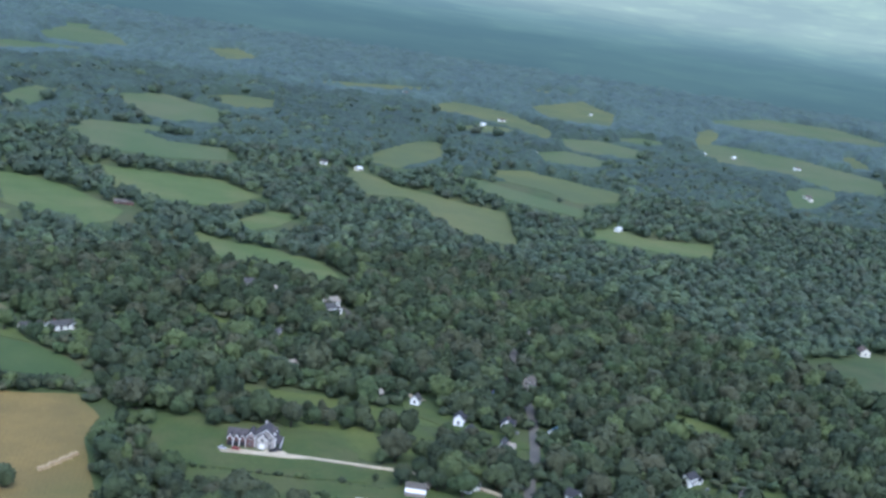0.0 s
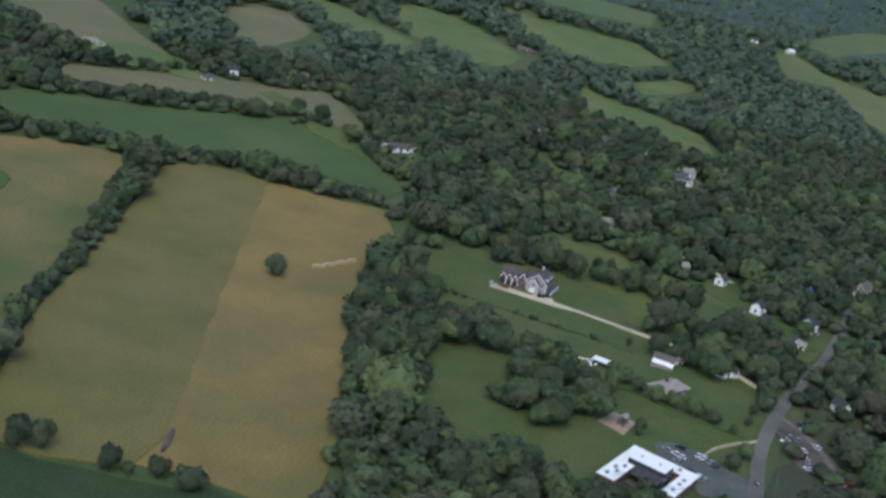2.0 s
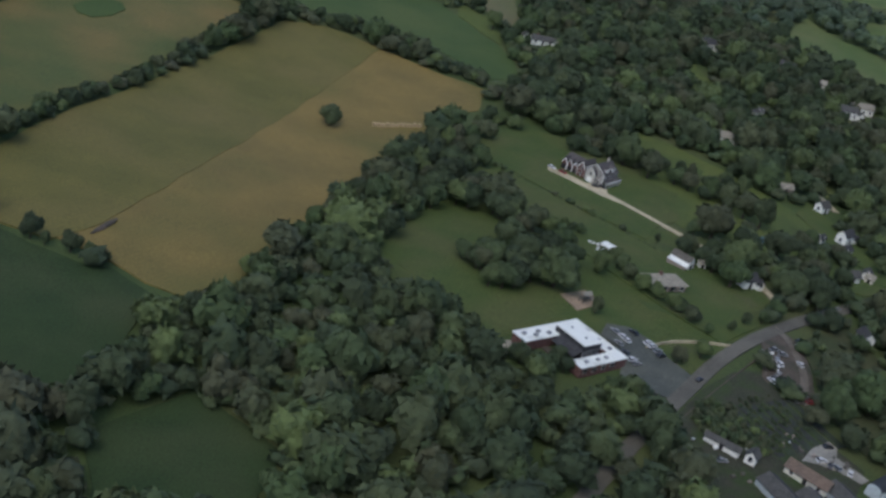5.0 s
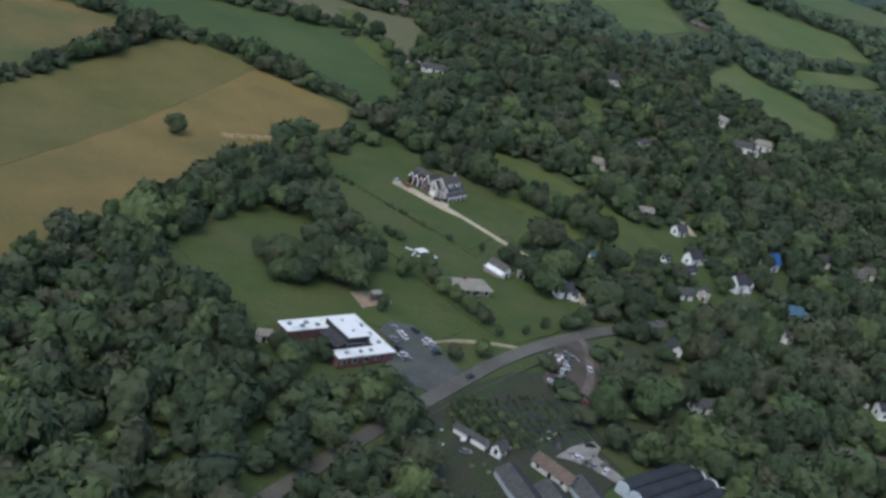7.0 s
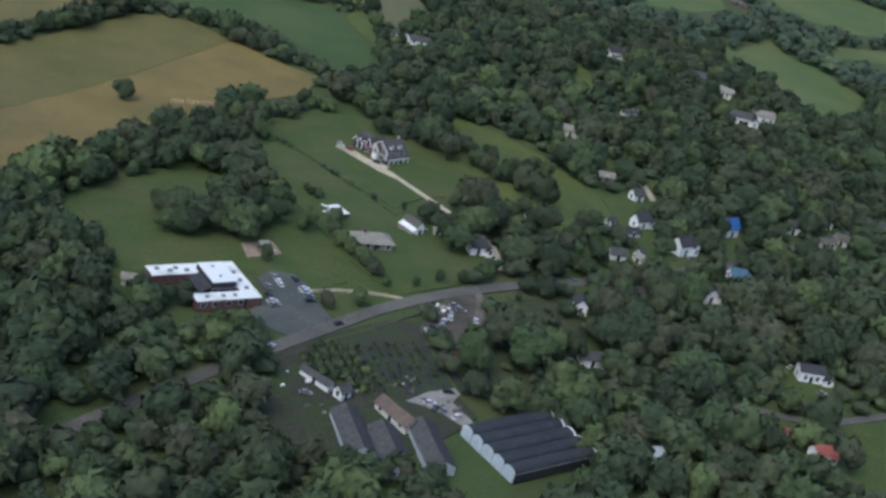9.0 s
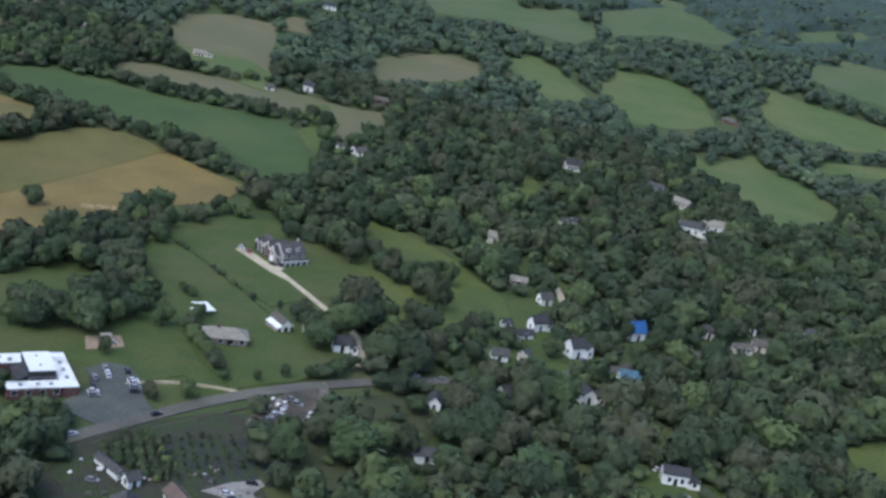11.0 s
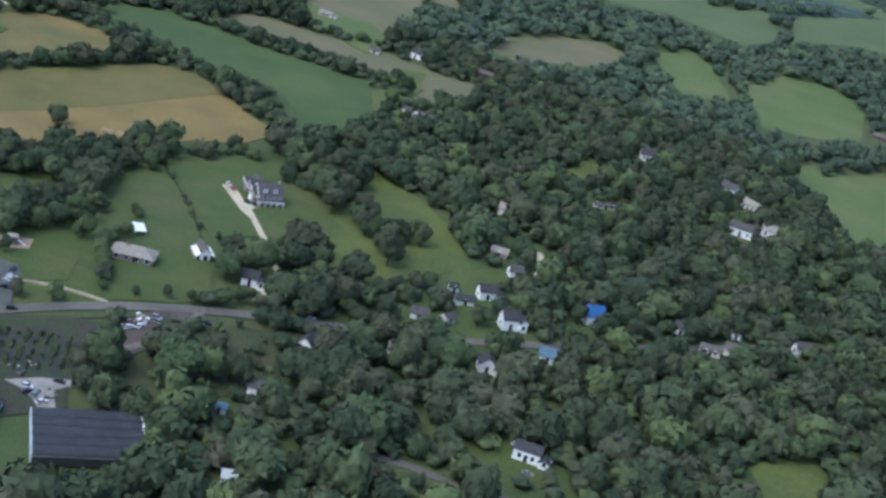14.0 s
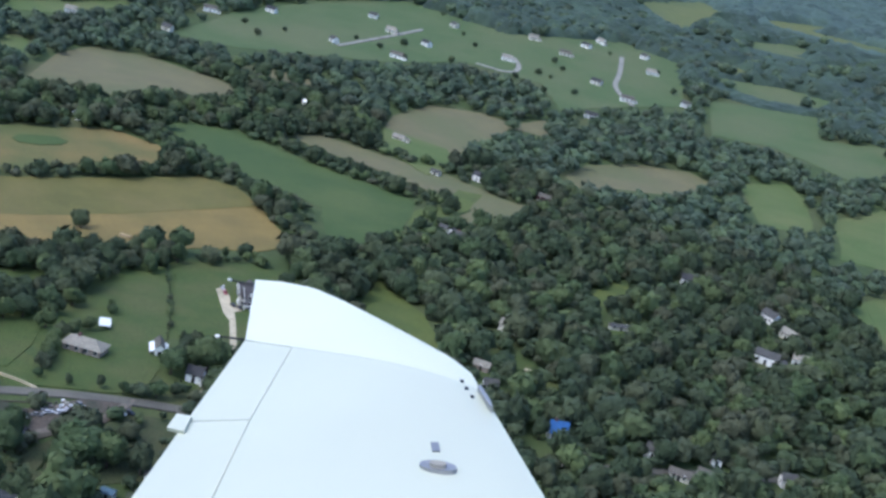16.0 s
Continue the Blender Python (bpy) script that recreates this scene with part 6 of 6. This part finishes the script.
# hedge line with scattered bushes across the lawn
hx, hy, hr_, hh = [], [], [], []
for p, q, n in (((-55.6, 356.9), (-27.5, 334.2), 30), ((-27.5, 334.2), (-5.7, 315), 24), ((-5.7, 315), (6.2, 303.3), 14)):
    for k in range(n):
        t = k / n
        hx.append(p[0] + (q[0] - p[0]) * t + rnd.uniform(-0.3, 0.3))
        hy.append(p[1] + (q[1] - p[1]) * t + rnd.uniform(-0.3, 0.3))
        s = rnd.choice((0.45, 0.5, 0.5, 0.6, 1.5)) * rnd.uniform(0.8, 1.2)
        hr_.append(s)
        hh.append(s * 1.3)
grove("hedge", planted(MID, np.array(hx), np.array(hy), np.array(hr_), np.array(hh), np.array(hx), np.arange(len(hx)) % len(MID)), M["leaf"], "thin dark hedge line with scattered bushes", "hedge")

# nursery plant beds: long rows of potted shrubs on strips of weed cloth
for row in range(7):
    p = (14.5 + 2.9 * row, 217.5 + 1.9 * row)
    q = (p[0] + 10.4, p[1] - 15.5)
    band("weed_cloth", [p, q], 2.3, M["weed_cloth"], "dark weed cloth strip under potted plants", "ground cloth", 0.40 + 0.006 * (row % 2), clear=0.0, loom=False)
bx, by, size = [], [], []
for row in range(13):
    for k in range(30):
        w = k * 0.66 + rnd.uniform(-0.15, 0.15)
        x, y = 1.5 + 2.05 * row + 0.56 * w + rnd.uniform(-0.4, 0.4), 211 + 1.35 * row - 0.83 * w + rnd.uniform(-0.4, 0.4)
        if rnd.random() < (0.12 if row < 6 else 0.45):
            continue
        bx.append(x)
        by.append(y)
        size.append(rnd.uniform(0.5, 1.5) if row < 6 else rnd.uniform(0.3, 0.8))
bx, by, size = np.array(bx), np.array(by), np.array(size)
ok = inside([(1, 203), (8.5, 220), (18, 233), (26, 236), (34, 231), (39, 221), (33, 213), (27, 206), (20, 199.5), (12, 202.5)], bx, by)
bx, by, size = bx[ok], by[ok], size[ok]
grove("nursery_shrubs", planted(MID, bx, by, size, size * 1.5 + 0.5, bx, np.arange(len(bx)) % len(MID)), M["leaf"], "rows of potted shrubs in nursery beds", "shrubs")

# hedgerows between the fields
hx, hy, hr_, hh = [], [], [], []
for line in ([(-188.7, 236.6), (-176.9, 293.4), (-163.8, 349.4), (-150.3, 413.2), (-136.8, 447.6)], [(-136.8, 451.3), (-109.3, 457), (-83.7, 448.3), (-62.2, 434.3), (-49.2, 426.2)],
             [(-206.1, 470.1), (-165.4, 463.9), (-127.7, 461.7)], [(-190.8, 529), (-150.1, 533.2), (-109.5, 537), (-74.1, 543.7), (-51.2, 526.5)], [(-176, 580.2), (-135.4, 590.3), (-104.8, 603.2)]):
    for p, q in zip(line, line[1:]):
        n = int(math.hypot(q[0] - p[0], q[1] - p[1]) / 3.2)
        for k in range(n):
            t = k / n
            hx.append(p[0] + (q[0] - p[0]) * t + rnd.uniform(-1.8, 1.8))
            hy.append(p[1] + (q[1] - p[1]) * t + rnd.uniform(-1.8, 1.8))
            s = rnd.uniform(1.8, 3.6)
            hr_.append(s)
            hh.append(s * rnd.uniform(1.3, 1.9))
grove("hedgerow", planted(NEAR, np.array(hx), np.array(hy), np.array(hr_), np.array(hh), np.array(hx), np.arange(len(hx)) % len(NEAR)), M["leaf"], "bushy hedgerows of small trees between the fields", "hedgerow")


# ---- the aircraft's wing, where the flight ends ----
def wing_point(px, py, up=0.0):
    """A point of the wing's plane seen from the cabin seat: across, along the span, and a height above the plane."""
    inv = 0.2 + (py - 495) * 0.000266
    z = 1.0 / inv
    f_ = 784 / math.tan(radians(38.81) / 2)
    n = Vector((0, 0.86, 0.51))
    return Vector(((px - 784) / f_ * z, (441 - py) / f_ * z, -z)) + n * up


wing = tagged(new("aircraft_wing"), "white painted low wing of a light aircraft in flight", "aircraft wing")
wing.matrix_basis = pose(*PATH[-1][1:])
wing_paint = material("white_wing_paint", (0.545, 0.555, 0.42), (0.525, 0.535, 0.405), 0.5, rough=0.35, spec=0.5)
# the same white made lighter, sunlight on the tip put into the colour
sunlit_tip = material("sunlit_tip_paint", (0.655, 0.655, 0.50), (0.635, 0.635, 0.485), 0.5, rough=0.35, spec=0.5)
STATIONS = [((452, 495), (835, 662)), ((434, 602), (852, 692)), ((332, 742), (893, 760)), ((232, 882), (965, 882)), ((60, 1120), (1090, 1120))]
TIP = [(0, 452, 495), (0.13, 500, 500), (0.27, 555, 512), (0.4, 605, 535), (0.66, 705, 588), (0.9, 800, 637), (1.0, 835, 662)]


def wing_surface(s, c, side):
    """Skin point at span station s (0 tip) and chord fraction c (0 trailing edge); side 1 above, -1 below."""
    i = min(int(s), len(STATIONS) - 2)
    k = s - i
    a = [STATIONS[i][j][0] * (1 - k) + STATIONS[i + 1][j][0] * k for j in (0, 1)]
    b = [STATIONS[i][j][1] * (1 - k) + STATIONS[i + 1][j][1] * k for j in (0, 1)]
    x, y = a[0] + (a[1] - a[0]) * c, b[0] + (b[1] - b[0]) * c
    if s < 1:
        for (c0, x0, y0), (c1, x1, y1) in zip(TIP, TIP[1:]):
            if c0 <= c <= c1:
                t = (c - c0) / (c1 - c0)
                x, y = x * k + (x0 + (x1 - x0) * t) * (1 - k), y * k + (y0 + (y1 - y0) * t) * (1 - k)
                break
    full = 0.4 + 0.6 * min(s, 1.0)
    bulge = 0.035 * math.sin(math.pi * c ** 1.5) ** 0.8 * full
    return wing_point(x, y, bulge if side > 0 else -0.35 * bulge - 0.02 * c * (1 - c))


def wing_skin(s0, s1, c0, c1, ns, nc):
    bm = bmesh.new()
    grids = []
    for side in (1, -1):
        grids.append([[bm.verts.new(wing_surface(s0 + (s1 - s0) * i / ns, c0 + (c1 - c0) * j / nc, side)) for j in range(nc + 1)] for i in range(ns + 1)])
    for g in grids:
        for i in range(ns):
            for j in range(nc):
                bm.faces.new((g[i][j], g[i + 1][j], g[i + 1][j + 1], g[i][j + 1]))
    u, l_ = grids
    for i in range(ns):
        for j in (0, nc):
            bm.faces.new((u[i][j], u[i + 1][j], l_[i + 1][j], l_[i][j]))
    for j in range(nc):
        for i in (0, ns):
            bm.faces.new((u[i][j], u[i][j + 1], l_[i][j + 1], l_[i][j]))
    bmesh.ops.remove_doubles(bm, verts=bm.verts, dist=0.0005)
    bmesh.ops.recalc_face_normals(bm, faces=bm.faces)
    for f_ in bm.faces:
        f_.smooth = True
    for e_ in bm.edges:
        e_.smooth = e_.calc_face_angle(0.0) < 0.35
    return bm


part("wing_tip", wing_skin(0.0, 0.997, 0.0, 1.0, 8, 24), sunlit_tip, wing, "white fairing at the wing tip")
part("wing_panel", wing_skin(1.0, 4.0, 0.2025, 1.0, 18, 24), wing_paint, wing)
part("aileron", wing_skin(1.005, 2.02, 0.0, 0.2, 8, 6), wing_paint, wing, "white hinged aileron")
part("flap", wing_skin(2.03, 4.0, 0.0, 0.2, 8, 6), wing_paint, wing, "white flap behind a thin gap")
cap_c = wing_point(775, 846, 0.036)
way_a = (wing_point(808, 850, 0.036) - cap_c)
way_b = (wing_point(775, 837, 0.036) - cap_c)
nrm = way_a.cross(way_b).normalized()


def disc(r0, r1, lift):
    bm = bmesh.new()
    rim = [[bm.verts.new(cap_c + (way_a * math.cos(a) + way_b * math.sin(a)) * q + nrm * (lift + dz)) for a in [2 * math.pi * k / 28 for k in range(28)]] for q, dz in ((r0, 0.0), (r1, 0.003), (r1, -0.01))]
    for k in range(28):
        j = (k + 1) % 28
        for m_ in (0, 1):
            bm.faces.new((rim[m_][k], rim[m_][j], rim[m_ + 1][j], rim[m_ + 1][k]))
    bm.faces.new(rim[0])
    bmesh.ops.recalc_face_normals(bm, faces=bm.faces)
    return bm


fuel_cap = part("fuel_cap", disc(0.7, 1.0, 0.004), M["metal"], wing, "round grey metal fuel filler cap")
part("cap_lever", disc(0.3, 0.45, 0.012), M["concrete"], fuel_cap)


def plate(quad, lift, thick):
    bm = bmesh.new()
    up = [bm.verts.new(wing_point(x, y, lift)) for x, y in quad]
    lo = [bm.verts.new(wing_point(x, y, lift - thick)) for x, y in quad]
    n = len(quad)
    bm.faces.new(up)
    bm.faces.new(list(reversed(lo)))
    for k in range(n):
        bm.faces.new((up[k], up[(k + 1) % n], lo[(k + 1) % n], lo[k]))
    bmesh.ops.recalc_face_normals(bm, faces=bm.faces)
    return bm


part("trim_tab", plate([(296, 762), (314, 737), (340, 742), (326, 769)], 0.012, 0.012), wing_paint, wing, "small white tab at the trailing edge")
part("placard", plate([(762, 800), (776, 800), (779, 816), (765, 816)], 0.036, 0.003), M["metal"], wing, "small grey placard with unreadable marks")
for x, y in ((814, 694), (822, 707), (832, 722)):
    part("vent", plate([(x, y), (x + 6, y + 1), (x + 7, y + 4), (x + 1, y + 3)], 0.05, 0.006), M["slate_roof"], wing)
part("stall_strip", plate([(845, 697), (850, 694), (868, 722), (872, 736), (864, 728)], 0.03, 0.02), M["metal"], wing, "grey metal strip on the leading edge")


def rod(name, a, b, radius, mat, parent, label=""):
    """A thin straight rod from a to b."""
    bm = bmesh.new()
    way = b - a
    m = Matrix.Translation((a + b) / 2) @ way.to_track_quat("Z", "Y").to_matrix().to_4x4()
    bmesh.ops.create_cone(bm, cap_ends=True, segments=8, radius1=radius, radius2=radius * 0.8, depth=way.length, matrix=m)
    return part(name, bm, mat, parent, label)


for (ax, ay), (bx_, by_) in (((446, 506), (404, 497)), ((432, 604), (382, 597))):
    root, end = wing_point(ax, ay, 0.006), wing_point(bx_, by_, 0.006)
    wick = rod("static_wick", root, root.lerp(end, 0.85), 0.004, M["tyre"], wing, "thin black static wick")
    rod("wick_tip", root.lerp(end, 0.86), end, 0.006, M["trim"], wick)
